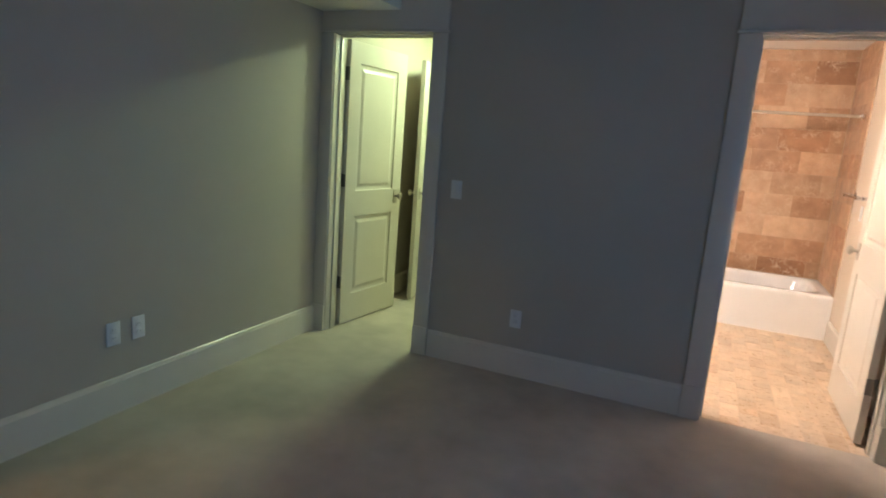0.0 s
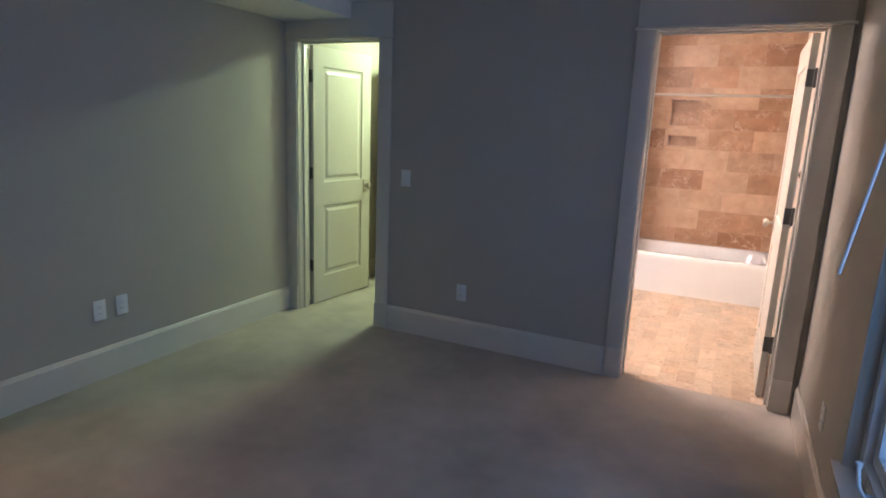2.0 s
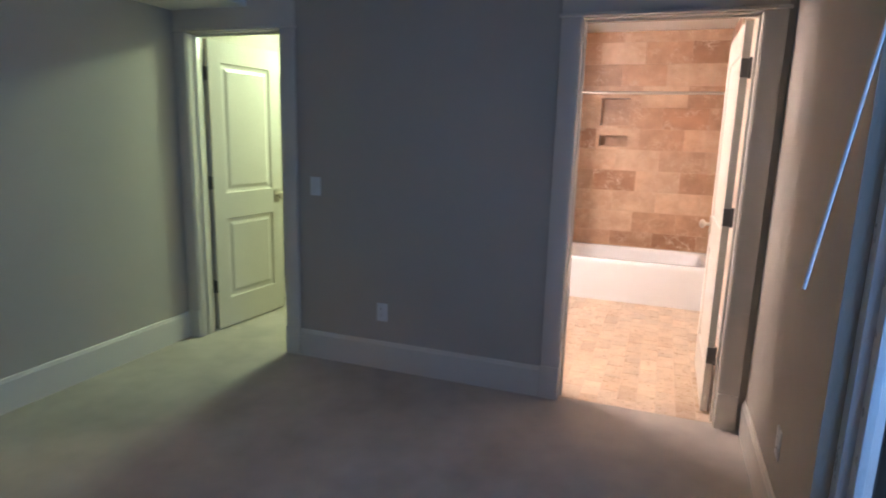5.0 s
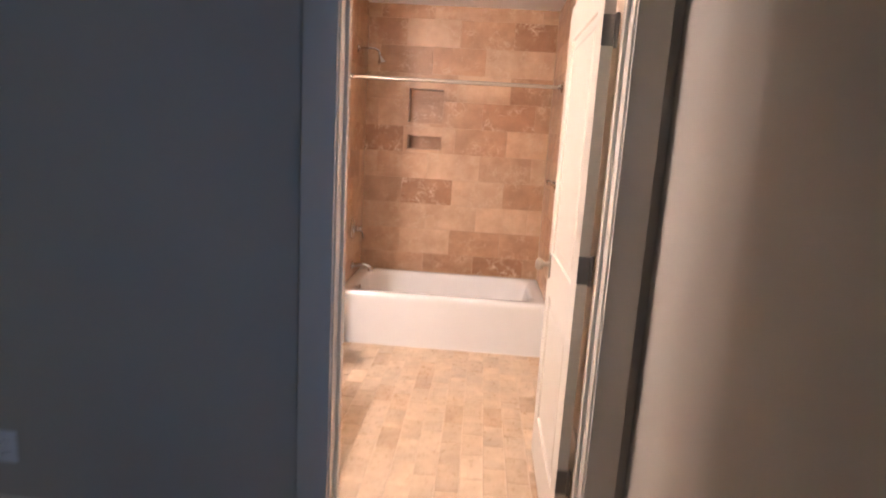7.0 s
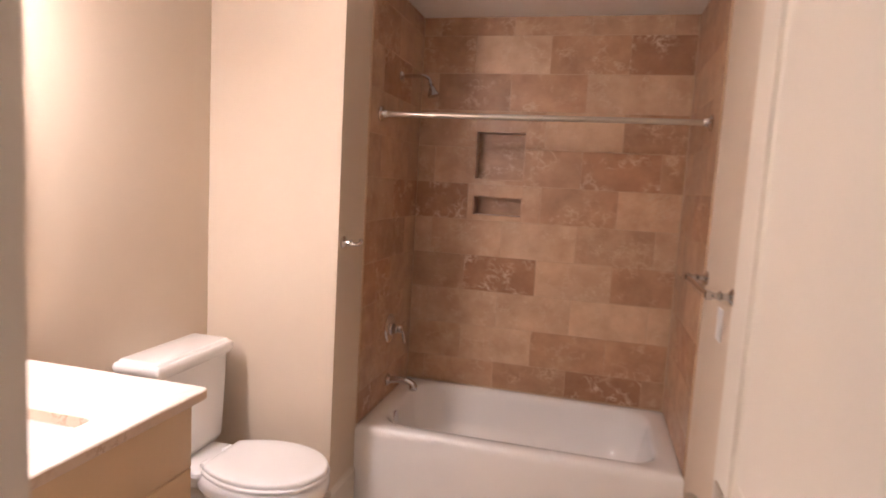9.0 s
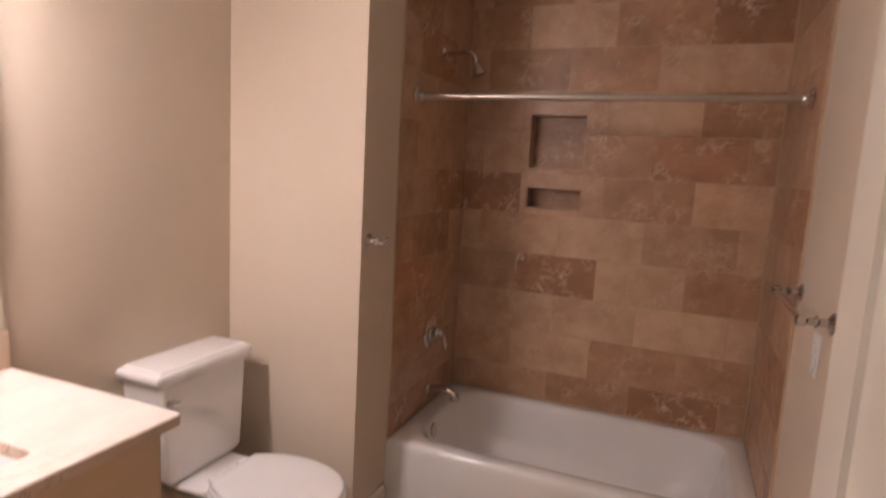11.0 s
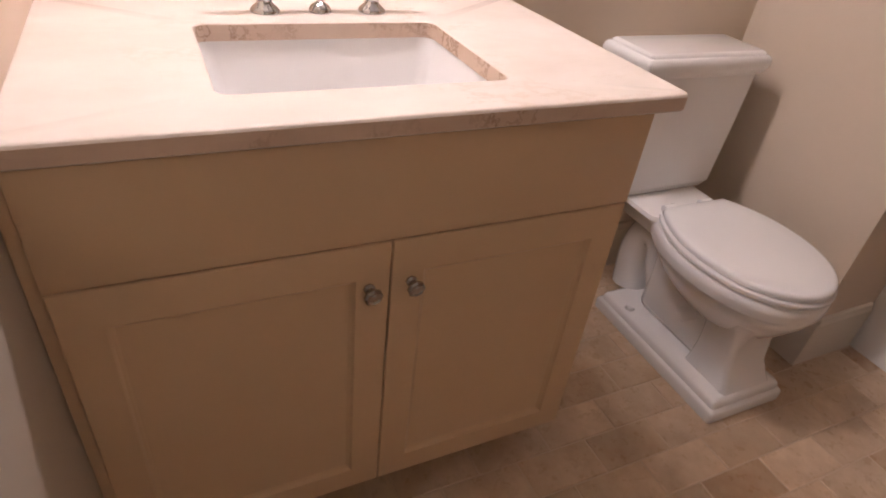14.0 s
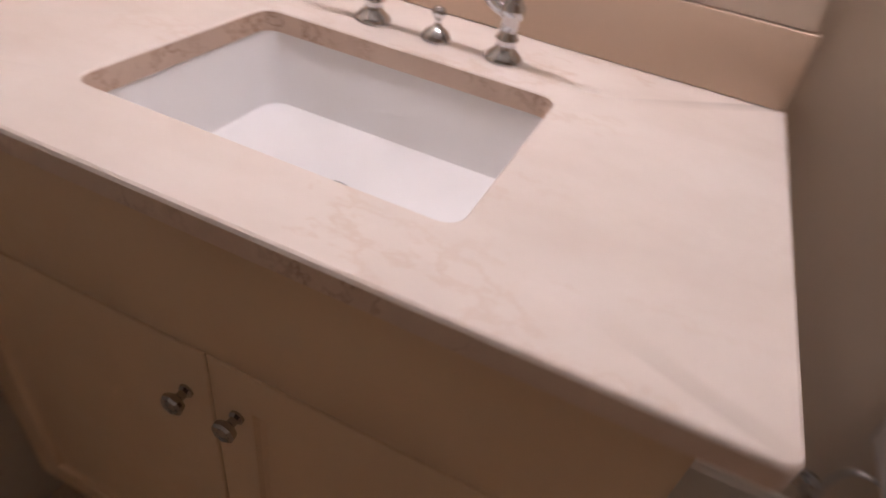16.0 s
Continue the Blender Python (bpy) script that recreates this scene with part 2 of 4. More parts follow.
def part(name, bm, material, parent, label="", smooth=35, local=False):
    """One mesh under a thing or a part, given in world coordinates or in its thing's own."""
    ob = new(name, mesh_of(name, bm, material, smooth))
    ob.parent = parent
    if parent.type == 'EMPTY' and not local:
        ob.matrix_parent_inverse = Matrix.Translation(parent.location).inverted()
    return tagged(ob, label) if label else ob


def thing(name, base, label, category, group="", kind=""):
    ob = new(name)
    ob.empty_display_size = 0.1
    ob.location = base
    return tagged(ob, label, category, group, kind)


def solid(name, bm, material, label, category="", kind="structure", smooth=35):
    ob = new(name, mesh_of(name, bm, material, smooth))
    return tagged(ob, label, category, "", kind)


# ---- plan ----
XL, XR = -2.60, 0.938           # bedroom side walls
YB = -5.2                       # bedroom back wall
WT = 0.115                      # wall with the two doors: y 0 to WT
LD0, LD1 = -2.50, -1.795        # clear opening to the hall
BD0, BD1 = 0.0, 0.805           # clear opening to the bathroom
DH = 2.04
BXL, BXR = -1.15, 0.935         # bathroom side walls
YP = 1.98                       # front of the wall beside the tub
XP = -0.535                     # its end
YT = 3.03                       # face of the tiles behind the tub
TXL, TXR = -0.525, 0.92         # tile faces at the tub's ends
BZ = 2.455                      # bathroom ceiling
CZ = 2.55                       # bedroom ceiling
J = 0.02
WY0, WY1, WZ0, WZ1 = -2.85, -1.303, 0.395, 2.03   # bedroom window opening

solid("floor_bedroom", boxes((XL - 0.1, XR + 0.1, YB - 0.1, 0.035, -0.1, 0)), M_CARPET, "beige cut-pile carpet with soft brushed patches", smooth=0)
solid("floor_hall", boxes((XL - 0.1, -1.22, 0.0352, 3.3, -0.1, 0)), M_CARPET, "beige carpet running on into the hall", smooth=0)
floor_bath = solid("floor_bathroom", boxes((-1.2, 1.0, 0.0355, 3.2, -0.1, -0.0018)), M_FLOOR_GROUT, "small tumbled stone tiles with pale grout", smooth=0)

solid("wall_doors", boxes((XL, LD0 - J, 0, WT, 0, 2.7), (LD0 - J, LD1 + J, 0, WT, DH + J, 2.7), (LD1 + J, BD0 - J, 0, WT, 0, 2.7),
                          (BD0 - J, BD1 + J, 0, WT, DH + J, 2.7), (BD1 + J, XR + 0.15, 0, WT, 0, 2.7)), M_WALL, "greige painted wall with two door openings", smooth=0)
SD0, SD1 = -3.40, -2.52        # opening to the lit room beside the bedroom
HB = 1.85                      # hall's back wall
solid("wall_left", boxes((XL - 0.12, XL, YB, SD0, 0, 2.7), (XL - 0.12, XL, SD0, SD1, DH, 2.7), (XL - 0.12, XL, SD1, HB + 0.1, 0, 2.7)), M_WALL, "greige painted wall lit green near the hall", smooth=0)
solid("wall_right", boxes((XR, XR + 0.15, YB, WY0, 0, 2.7), (XR, XR + 0.15, WY1, 0, 0, 2.7), (XR, XR + 0.15, WY0, WY1, 0, WZ0), (XR, XR + 0.15, WY0, WY1, WZ1, 2.7)),
      M_WALL, "greige painted wall with a tall window", smooth=0)
solid("wall_back", boxes((XL - 0.12, XR + 0.15, YB - 0.12, YB, 0, 2.7)), M_WALL, "plain greige painted wall", smooth=0)
solid("ceiling_bedroom", boxes((XL - 0.1, XR + 0.1, YB - 0.1, 0, CZ, CZ + 0.1)), M_CEIL, "white painted ceiling", smooth=0)
solid("soffit", boxes((XL, -2.02, YB, -0.0005, 2.18, CZ - 0.0005), bevel=0.004), M_CEIL, "painted dropped soffit along the wall")
solid("wall_hall_right", boxes((-1.27, -1.21, WT, 3.3, 0, 2.7)), M_WALL, "greige painted hall wall", smooth=0)
solid("wall_bath_left", boxes((-1.2095, BXL, WT, 3.3, 0, 2.7)), M_BATHWALL, "warm cream painted wall behind the vanity and toilet", smooth=0)
solid("wall_hall_back", boxes((XL, -1.27, HB, HB + 0.1, 0, 2.7)), M_WALL, "plain greige hall wall", smooth=0)
solid("ceiling_hall", boxes((XL - 0.1, -1.27, WT, 3.3, 2.42, 2.5)), M_CEIL, "white painted hall ceiling", smooth=0)
solid("wall_side_room", boxes((-4.5, -4.4, -4.4, -2.0, 0, 2.6), (-4.4, XL - 0.12, -4.4, -4.3, 0, 2.6), (-4.4, XL - 0.12, -2.1, -2.0, 0, 2.6)), M_WALL, "plain walls of the warmly lit room", smooth=0)
solid("ceiling_side_room", boxes((-4.4, XL - 0.12, -4.3, -2.1, 2.45, 2.55)), M_CEIL, "white ceiling of the warmly lit room", smooth=0)
solid("floor_side_room", boxes((-4.5, XL - 0.1005, -4.4, -2.0, -0.1, 0)), M_CARPET, "beige carpet of the warmly lit room", smooth=0)
solid("wall_bath_right", boxes((BXR, BXR + 0.15, WT, 3.3, 0, 2.7)), M_BATHWALL, "warm cream painted bathroom wall", smooth=0)
bmw = boxes((BXL, XP - 0.1, YP, YP + 0.1, 0, 2.7), (XP - 0.1, XP, YP, 3.1, 0, 2.7))
solid("wall_tub_end", bmw, M_BATHWALL, "warm cream wall beside the toilet and tub", smooth=0)
solid("ceiling_bath", boxes((BXL, BXR, WT, 3.2, BZ, BZ + 0.1)), M_CEIL, "white painted bathroom ceiling", smooth=0)

# back wall of the tub with two niches cut through its face
N1 = (-0.195, 0.089, 1.567, 1.841)
N2 = (-0.19, 0.089, 1.366, 1.478)
ND = 0.10


def cut(rect, hole):
    """The pieces of a rectangle (x0, x1, z0, z1) left round a hole."""
    x0, x1, z0, z1 = rect
    a, b, c, d = hole
    a, b, c, d = max(a, x0), min(b, x1), max(c, z0), min(d, z1)
    if a >= b or c >= d:
        return [rect]
    out = [(x0, a, z0, z1), (b, x1, z0, z1), (a, b, z0, c), (a, b, d, z1)]
    return [q for q in out if q[1] - q[0] > 0.006 and q[3] - q[2] > 0.006]


pieces = [q for p in cut((BXL, BXR + 0.1, -0.1, 2.7), N1) for q in cut(p, N2)]
bmw = boxes(*[(a, b, YT + 0.0015, YT + ND + 0.02, c, d) for a, b, c, d in pieces])
box(bmw, BXL, BXR + 0.1, YT + ND + 0.02, YT + ND + 0.12, -0.1, 2.7)
wall_tub_back = solid("wall_tub_back", bmw, M_GROUT, "travertine tiled wall with two recessed niches", smooth=0)

# ---- trims ----
BBH, BBT = 0.18, 0.016


def baseboard(x0, y0, x1, y1, out, h=BBH):
    """A board from one point to another, its face turned towards out."""
    d = Vector((x1 - x0, y1 - y0, 0))
    n = Vector((*out, 0))
    bm = bmesh.new()
    prof = [(0, 0), (BBT, 0), (BBT, h - 0.022), (BBT - 0.005, h - 0.014), (BBT - 0.007, h - 0.004), (0.004, h), (0, h)]
    rings = [[Vector((x0, y0, 0)) + n * p[0] + Vector((0, 0, p[1])) + d * t for p in prof] for t in (0, 1)]
    loft(bm, rings)
    return solid("baseboard", bm, M_TRIM, "tall white painted baseboard", smooth=25)


CW, CT = 0.10, 0.019           # casing width and thickness
baseboard(XL, YB, XL, SD0 - 0.1, (1, 0))
baseboard(XL, SD1 + 0.1, XL, -0.0005, (1, 0))
baseboard(LD1 + CW + 0.012, 0, BD0 - CW - 0.012, 0, (0, -1))
baseboard(XR, YB, XR, -0.024, (-1, 0))
baseboard(XL, YB, XR, YB, (0, 1))
baseboard(XL, WT + 0.02, XL, HB, (1, 0))
baseboard(-1.27, WT + 0.02, -1.27, HB, (-1, 0))
baseboard(BXL, 1.06, BXL, YP, (1, 0))
baseboard(BXL + BBT, YP, XP + BBT, YP, (0, -1))
baseboard(XP, YP, XP, 2.235, (1, 0))
baseboard(BXR, 0.14, BXR, 2.24, (-1, 0))


def door_frame(name, x0, x1, label, stop_y, left_clip=CW, right_clip=CW, bath_clip=CW):
    """Jambs, stops, casings and craftsman head of an opening in the wall at y 0."""
    f = thing(name, (x0, 0, 0), label, "door frame", kind="structure")
    yb = WT + 0.012
    for a, b in ((x0 - J, x0), (x1, x1 + J)):
        part("jamb", boxes((a, b, -0.006, yb, 0, DH), bevel=0.0015), M_TRIM, f)
    part("head_jamb", boxes((x0 - J, x1 + J, -0.006, yb, DH, DH + J), bevel=0.0015), M_TRIM, f)
    st = 0.011
    part("stop", boxes((x0, x0 + st, stop_y, stop_y + 0.035, 0, DH), bevel=0.002), M_TRIM, f)
    part("stop", boxes((x1 - st, x1, stop_y, stop_y + 0.035, 0, DH), bevel=0.002), M_TRIM, f)
    part("stop", boxes((x0 + st, x1 - st, stop_y, stop_y + 0.035, DH - st, DH), bevel=0.002), M_TRIM, f)
    rv = 0.006
    for a, b in ((x0 - rv - left_clip, x0 - rv), (x1 + rv, x1 + rv + right_clip)):
        part("casing", boxes((a, b, -CT, -0.0005, 0.19, DH + rv), bevel=0.002), M_TRIM, f)
        part("plinth_block", boxes((a - (0.004 if a > XL + 0.02 else 0), b, -CT - 0.005, -0.0005, 0, 0.19), bevel=0.002), M_TRIM, f)
    a, b = x0 - rv - left_clip, x1 + rv + right_clip
    part("bead", boxes((a - (0.012 if left_clip == CW else 0), b + 0.012, -CT - 0.012, -0.0005, DH + rv, DH + rv + 0.016), bevel=0.004), M_TRIM, f)
    part("head_casing", boxes((a, b, -CT, -0.0005, DH + rv + 0.016, 2.275), bevel=0.002), M_TRIM, f)
    part("cap", boxes((a - (0.018 if left_clip == CW else 0), b + 0.02, -CT - 0.022, -0.0005, 2.275, 2.30), bevel=0.004), M_TRIM, f)
    for a, b in ((x0 - rv - min(left_clip, bath_clip), x0 - rv), (x1 + rv, x1 + rv + right_clip)):
        part("casing", boxes((a, b, WT + 0.0005, WT + CT, 0, DH + rv), bevel=0.002), M_TRIM, f)
    part("head_casing", boxes((x0 - rv - min(left_clip, bath_clip), x1 + rv + right_clip, WT + 0.0005, WT + CT, DH + rv, DH + 0.12), bevel=0.002), M_TRIM, f)
    return f


door_frame("door_frame", LD0, LD1, "white painted door frame with a craftsman head", 0.05, left_clip=0.093)
door_frame("door_frame", BD0, BD1, "white painted bathroom door frame with plinth blocks", 0.05, right_clip=0.095)


# ---- doors ----
def panel_side(bm, w, h, panels, y, s):
    """One side of a leaf with sunk, raised-field panels."""
    xs = [0.0, panels[0][0], panels[0][1], w]
    zs = [0.0]
    for _, _, z0, z1 in panels:
        zs += [z0, z1]
    zs.append(h)
    for i in range(3):
        for k in range(len(zs) - 1):
            if i == 1 and k % 2 == 1:
                continue
            q = [(xs[i], y, zs[k]), (xs[i + 1], y, zs[k]), (xs[i + 1], y, zs[k + 1]), (xs[i], y, zs[k + 1])]
            bm.faces.new([bm.verts.new(p) for p in q])
    for x0, x1, z0, z1 in panels:
        rings = []
        for ins, dep in ((0, 0), (0.004, 0.008), (0.014, 0.0115), (0.030, 0.0115), (0.052, 0.003)):
            yy = y - s * dep
            rings.append([(x0 + ins, yy, z0 + ins), (x1 - ins, yy, z0 + ins), (x1 - ins, yy, z1 - ins), (x0 + ins, yy, z1 - ins)])
        loft(bm, rings, cap0=False)


def panel_door(name, hinge, angle, w, label, side):
    """A two-panel leaf hung at hinge; it runs along its own +x, its knuckles on the side given."""
    h, t = 2.02, 0.035
    d = thing(name, hinge, label, "door")
    d.rotation_euler = (0, 0, radians(angle))
    bm = bmesh.new()
    pn = [(0.115, w - 0.115, 0.215, 0.80), (0.115, w - 0.115, 0.985, 1.875)]
    panel_side(bm, w, h, pn, t / 2, 1)
    panel_side(bm, w, h, pn, -t / 2, -1)
    for q in (((0, -t / 2, 0), (0, t / 2, 0), (0, t / 2, h), (0, -t / 2, h)), ((w, -t / 2, 0), (w, t / 2, 0), (w, t / 2, h), (w, -t / 2, h)),
              ((0, -t / 2, 0), (w, -t / 2, 0), (w, t / 2, 0), (0, t / 2, 0)), ((0, -t / 2, h), (w, -t / 2, h), (w, t / 2, h), (0, t / 2, h))):
        bm.faces.new([bm.verts.new(p) for p in q])
    bmesh.ops.remove_doubles(bm, verts=bm.verts[:], dist=0.0002)
    bmesh.ops.translate(bm, verts=bm.verts[:], vec=(0.004, 0, 0.012))
    leaf = part("leaf", bm, M_DOOR, d, smooth=20, local=True)
    for z in (0.33, 1.075, 1.81):
        bm = boxes((-0.0015, 0.003, -t / 2 + 0.001, t / 2 + 0.001, z - 0.045, z + 0.045), bevel=0.0008)
        lathe(bm, [(0.0005, -0.052), (0.0055, -0.050), (0.0075, -0.046), (0.0075, 0.046), (0.0055, 0.050), (0.0005, 0.052)],
              Matrix.Translation((-0.002, side * (t / 2 + 0.006), z)), 12)
        part("hinge", bm, M_BRONZE, d, "dark metal butt hinge", local=True)
    kx, kz = w - 0.065, 0.94
    for s in (1, -1):
        bm = bmesh.new()
        y0, y1 = sorted((s * t / 2, s * (t / 2 + 0.006)))
        box(bm, kx - 0.026, kx + 0.03, y0, y1, kz - 0.055, kz + 0.05, bevel=0.002)
        lathe(bm, [(0.014, 0.004), (0.011, 0.012), (0.009, 0.024), (0.013, 0.032), (0.023, 0.038), (0.0275, 0.047), (0.0275, 0.053), (0.023, 0.061), (0.012, 0.066), (0.0005, 0.067)],
              to_y(kx, s * t / 2, kz, s), 20)
        part("door_knob", bm, M_NICKEL, d, "satin nickel knob on a rectangular plate", local=True)
    part("latch_plate", boxes((w + 0.0035, w + 0.006, -0.012, 0.012, kz - 0.028, kz + 0.028)), M_NICKEL, d, local=True)
    return d


panel_door("door_hall", (LD0 + 0.006, WT + 0.030, 0), 84.5, 0.70, "white two-panel door standing open into the hall", 1)
panel_door("door_bathroom", (BD1 - 0.037, WT + 0.030, 0), 89.7, 0.80, "white two-panel door standing open against the bathroom wall", -1)
panel_door("door_storage", (XL + 0.055, HB - 0.055, 0), -77.5, 0.715, "white two-panel door standing half open at the end of the hall", -1)
cf = thing("door_frame_storage", (XL, HB, 0), "white painted frame at the end of the hall", "door frame", kind="structure")
part("casing", boxes((XL + 0.017, XL + 0.075, HB - CT, HB - 0.0005, 0, DH + 0.1), bevel=0.002), M_TRIM, cf)

# ---- bedroom window ----
win = thing("window_1", (XR, WY1, WZ0), "tall white vinyl casement window in a drywall recess", "window", kind="structure")
RX = XR + 0.045                # face of the vinyl frame
bm = boxes((RX, RX + 0.09, WY1 - 0.055, WY1 - 0.001, WZ0 + 0.001, WZ1 - 0.001), (RX, RX + 0.09, WY0 + 0.001, WY0 + 0.055, WZ0 + 0.001, WZ1 - 0.001),
           (RX, RX + 0.09, WY0 + 0.0555, WY1 - 0.0555, WZ0 + 0.001, WZ0 + 0.06), (RX, RX + 0.09, WY0 + 0.0555, WY1 - 0.0555, WZ1 - 0.06, WZ1 - 0.001),
           (RX + 0.01, RX + 0.09, (WY0 + WY1) / 2 - 0.04, (WY0 + WY1) / 2 + 0.04, WZ0 + 0.0605, WZ1 - 0.0605), bevel=0.004)
part("window_frame", bm, M_VINYL, win)
mid = (WY0 + WY1) / 2
for a, b in ((WY0 + 0.06, mid - 0.045), (mid + 0.045, WY1 - 0.06)):
    z0, z1 = WZ0 + 0.065, WZ1 - 0.065
    bm = boxes((RX + 0.025, RX + 0.07, a, a + 0.05, z0, z1), (RX + 0.025, RX + 0.07, b - 0.05, b, z0, z1),
               (RX + 0.025, RX + 0.07, a + 0.0505, b - 0.0505, z0, z0 + 0.05), (RX + 0.025, RX + 0.07, a + 0.0505, b - 0.0505, z1 - 0.05, z1), bevel=0.004)
    part("sash", bm, M_VINYL, win)
    pane = part("pane", boxes((RX + 0.046, RX + 0.050, a + 0.045, b - 0.045, z0 + 0.045, z1 - 0.045)), M_GLASS, win, smooth=0)
    pane.visible_shadow = False
part("window_sill", boxes((XR - 0.03, RX, WY0 - 0.03, WY1 + 0.03, WZ0 - 0.02, WZ0 + 0.003), bevel=0.004), M_TRIM, win)
bm = boxes((RX - 0.028, RX - 0.0005, -1.66, -1.55, WZ0 + 0.012, WZ0 + 0.05), bevel=0.006)
sweep(bm, curve_pts([(RX - 0.02, -1.60, WZ0 + 0.045), (RX - 0.045, -1.585, WZ0 + 0.075), (RX - 0.05, -1.565, WZ0 + 0.11), (RX - 0.05, -1.545, WZ0 + 0.13)]), 0.006, 8)
lathe(bm, [(0.0005, -0.012), (0.010, -0.008), (0.011, 0.006), (0.0005, 0.012)], Matrix.Translation((RX - 0.05, -1.545, WZ0 + 0.135)), 12)
part("crank", bm, M_VINYL, win, "white folding crank handle")

blind = thing("window_blind", (XR, WY1, 1.95), "white window blind drawn up under its head rail", "blind")
part("head_rail", boxes((XR - 0.008, XR + 0.042, WY0 + 0.006, WY1 - 0.006, 1.985, 2.028), bevel=0.003), M_VINYL, blind)
for k in range(16):
    part("slat", boxes((XR - 0.006, XR + 0.042, WY0 + 0.01, WY1 - 0.01, 1.940 + 0.0026 * k, 1.942 + 0.0026 * k)), M_VINYL, blind)
part("bottom_rail", boxes((XR - 0.005, XR + 0.041, WY0 + 0.01, WY1 - 0.01, 1.922, 1.939), bevel=0.003), M_VINYL, blind)
bm = bmesh.new()
sweep(bm, [(0.944, -1.415, 1.995), (0.926, -1.425, 1.90), (0.797, -1.517, 1.106)], [0.003, 0.0048, 0.0048], 8)
part("tilt_wand", bm, M_PLATE, blind, "slim white plastic tilt wand")


# ---- wall plates ----
def outlet(x, y, z, out, group=""):
    """A duplex outlet with its plate turned towards out."""
    o = thing("wall_outlet", (x, y, z), "white duplex outlet with a plain cover plate", "outlet", group)
    n, u = Vector((*out, 0)), Vector((-out[1], out[0], 0))
    m = Matrix.Translation((x, y, z)) @ Matrix(((u.x, 0, n.x, 0), (u.y, 0, n.y, 0), (0, 1, 0, 0), (0, 0, 0, 1)))

    def put(name, specs, material, bev):
        bm = boxes(*specs, bevel=bev)
        bmesh.ops.transform(bm, matrix=m, verts=bm.verts[:])
        return part(name, bm, material, o)
    put("cover_plate", [(-0.036, 0.036, -0.057, 0.057, 0.0, 0.006)], M_PLATE, 0.002)
    for k in (-1, 1):
        rcp = put("receptacle", [(-0.017, 0.017, k * 0.02 - 0.0145, k * 0.02 + 0.0145, 0.0061, 0.008)], M_PLATE, 0.001)
        put("slot", [(-0.008, -0.006, k * 0.02 - 0.004, k * 0.02 + 0.006, 0.0081, 0.0085), (0.006, 0.008, k * 0.02 - 0.004, k * 0.02 + 0.005, 0.0081, 0.0085)], M_DARK, 0)
    return o


def switch(x, y, z, out):
    o = thing("light_switch", (x, y, z), "white rocker light switch on a plain plate", "light switch")
    n, u = Vector((*out, 0)), Vector((-out[1], out[0], 0))
    m = Matrix.Translation((x, y, z)) @ Matrix(((u.x, 0, n.x, 0), (u.y, 0, n.y, 0), (0, 1, 0, 0), (0, 0, 0, 1)))
    for name, s, bev in (("cover_plate", (-0.036, 0.036, -0.057, 0.057, 0.0, 0.006), 0.002), ("rocker", (-0.0165, 0.0165, -0.033, 0.033, 0.0061, 0.0095), 0.0015)):
        bm = boxes(s, bevel=bev)
        bmesh.ops.transform(bm, matrix=m, verts=bm.verts[:])
        part(name, bm, M_PLATE, o)
    return o


outlet(XL, -1.585, 0.40, (1, 0), "outlets side by side")
outlet(XL, -1.45, 0.40, (1, 0), "outlets side by side")
outlet(-1.10, 0, 0.366, (0, -1))
outlet(XR, -0.835, 0.365, (-1, 0))
switch(-1.562, 0, 1.116, (0, -1))
switch(BXR, 1.91, 1.10, (-1, 0))

# ---- ceiling lights out of sight: hall and side room ----
sf = thing("door_frame_side", (XL, SD0, 0), "white painted frame of the opening to the lit room", "door frame", kind="structure")
for a, b in ((SD0 - 0.1, SD0 + 0.0), (SD1, SD1 + 0.1)):
    part("casing", boxes((XL + 0.0005, XL + CT, a, b, 0, DH + 0.02), bevel=0.002), M_TRIM, sf)
part("head_casing", boxes((XL + 0.0005, XL + CT, SD0 - 0.1, SD1 + 0.1, DH + 0.0205, 2.17), bevel=0.002), M_TRIM, sf)


def dome_light(x, y, z, r, material, label):
    """A flush round ceiling fixture."""
    o = thing("ceiling_light", (x, y, z), label, "ceiling light")
    bm = bmesh.new()
    lathe(bm, [(r * 1.1, 0.0), (r * 1.1, -0.02), (r, -0.026)], Matrix.Translation((x, y, z - 0.001)), 32)
    part("base_ring", bm, M_NICKEL, o)
    bm = bmesh.new()
    lathe(bm, [(r * 0.99, -0.027), (r * 0.94, -0.055), (r * 0.74, -0.08), (r * 0.4, -0.095), (0.001, -0.1)], Matrix.Translation((x, y, z - 0.001)), 32)
    part("diffuser", bm, material, o, "glowing frosted dome")
    return o


dome_light(-1.85, 1.12, 2.42, 0.148, M_HALL, "lit round ceiling light with a greenish glow")
dome_light(-3.07, -3.62, 2.45, 0.08, M_SIDE, "lit round ceiling light with a warm glow")
dome_light(-3.62, -3.03, 2.45, 0.08, M_SIDE, "lit round ceiling light with a warm glow")

# ---- bathroom: tub and shower ----
tub = thing("bathtub", (0.2, 2.64, 0), "white enamelled alcove bathtub with a plain apron", "bathtub")
cx, cy, hx, hy = (XP + BXR) / 2, (2.245 + YT) / 2, (BXR - XP) / 2 - 0.0005, (YT - 2.245) / 2 - 0.0005
TZ = 0.378
bm = bmesh.new()
rings = [rrect(cx, cy, hx, hy, 0.004, 0.0), rrect(cx, cy, hx, hy, 0.004, TZ - 0.045), rrect(cx, cy, hx, hy, 0.006, TZ - 0.02),
         rrect(cx, cy, hx - 0.004, hy - 0.006, 0.016, TZ - 0.006), rrect(cx, cy, hx - 0.014, hy - 0.018, 0.02, TZ)]
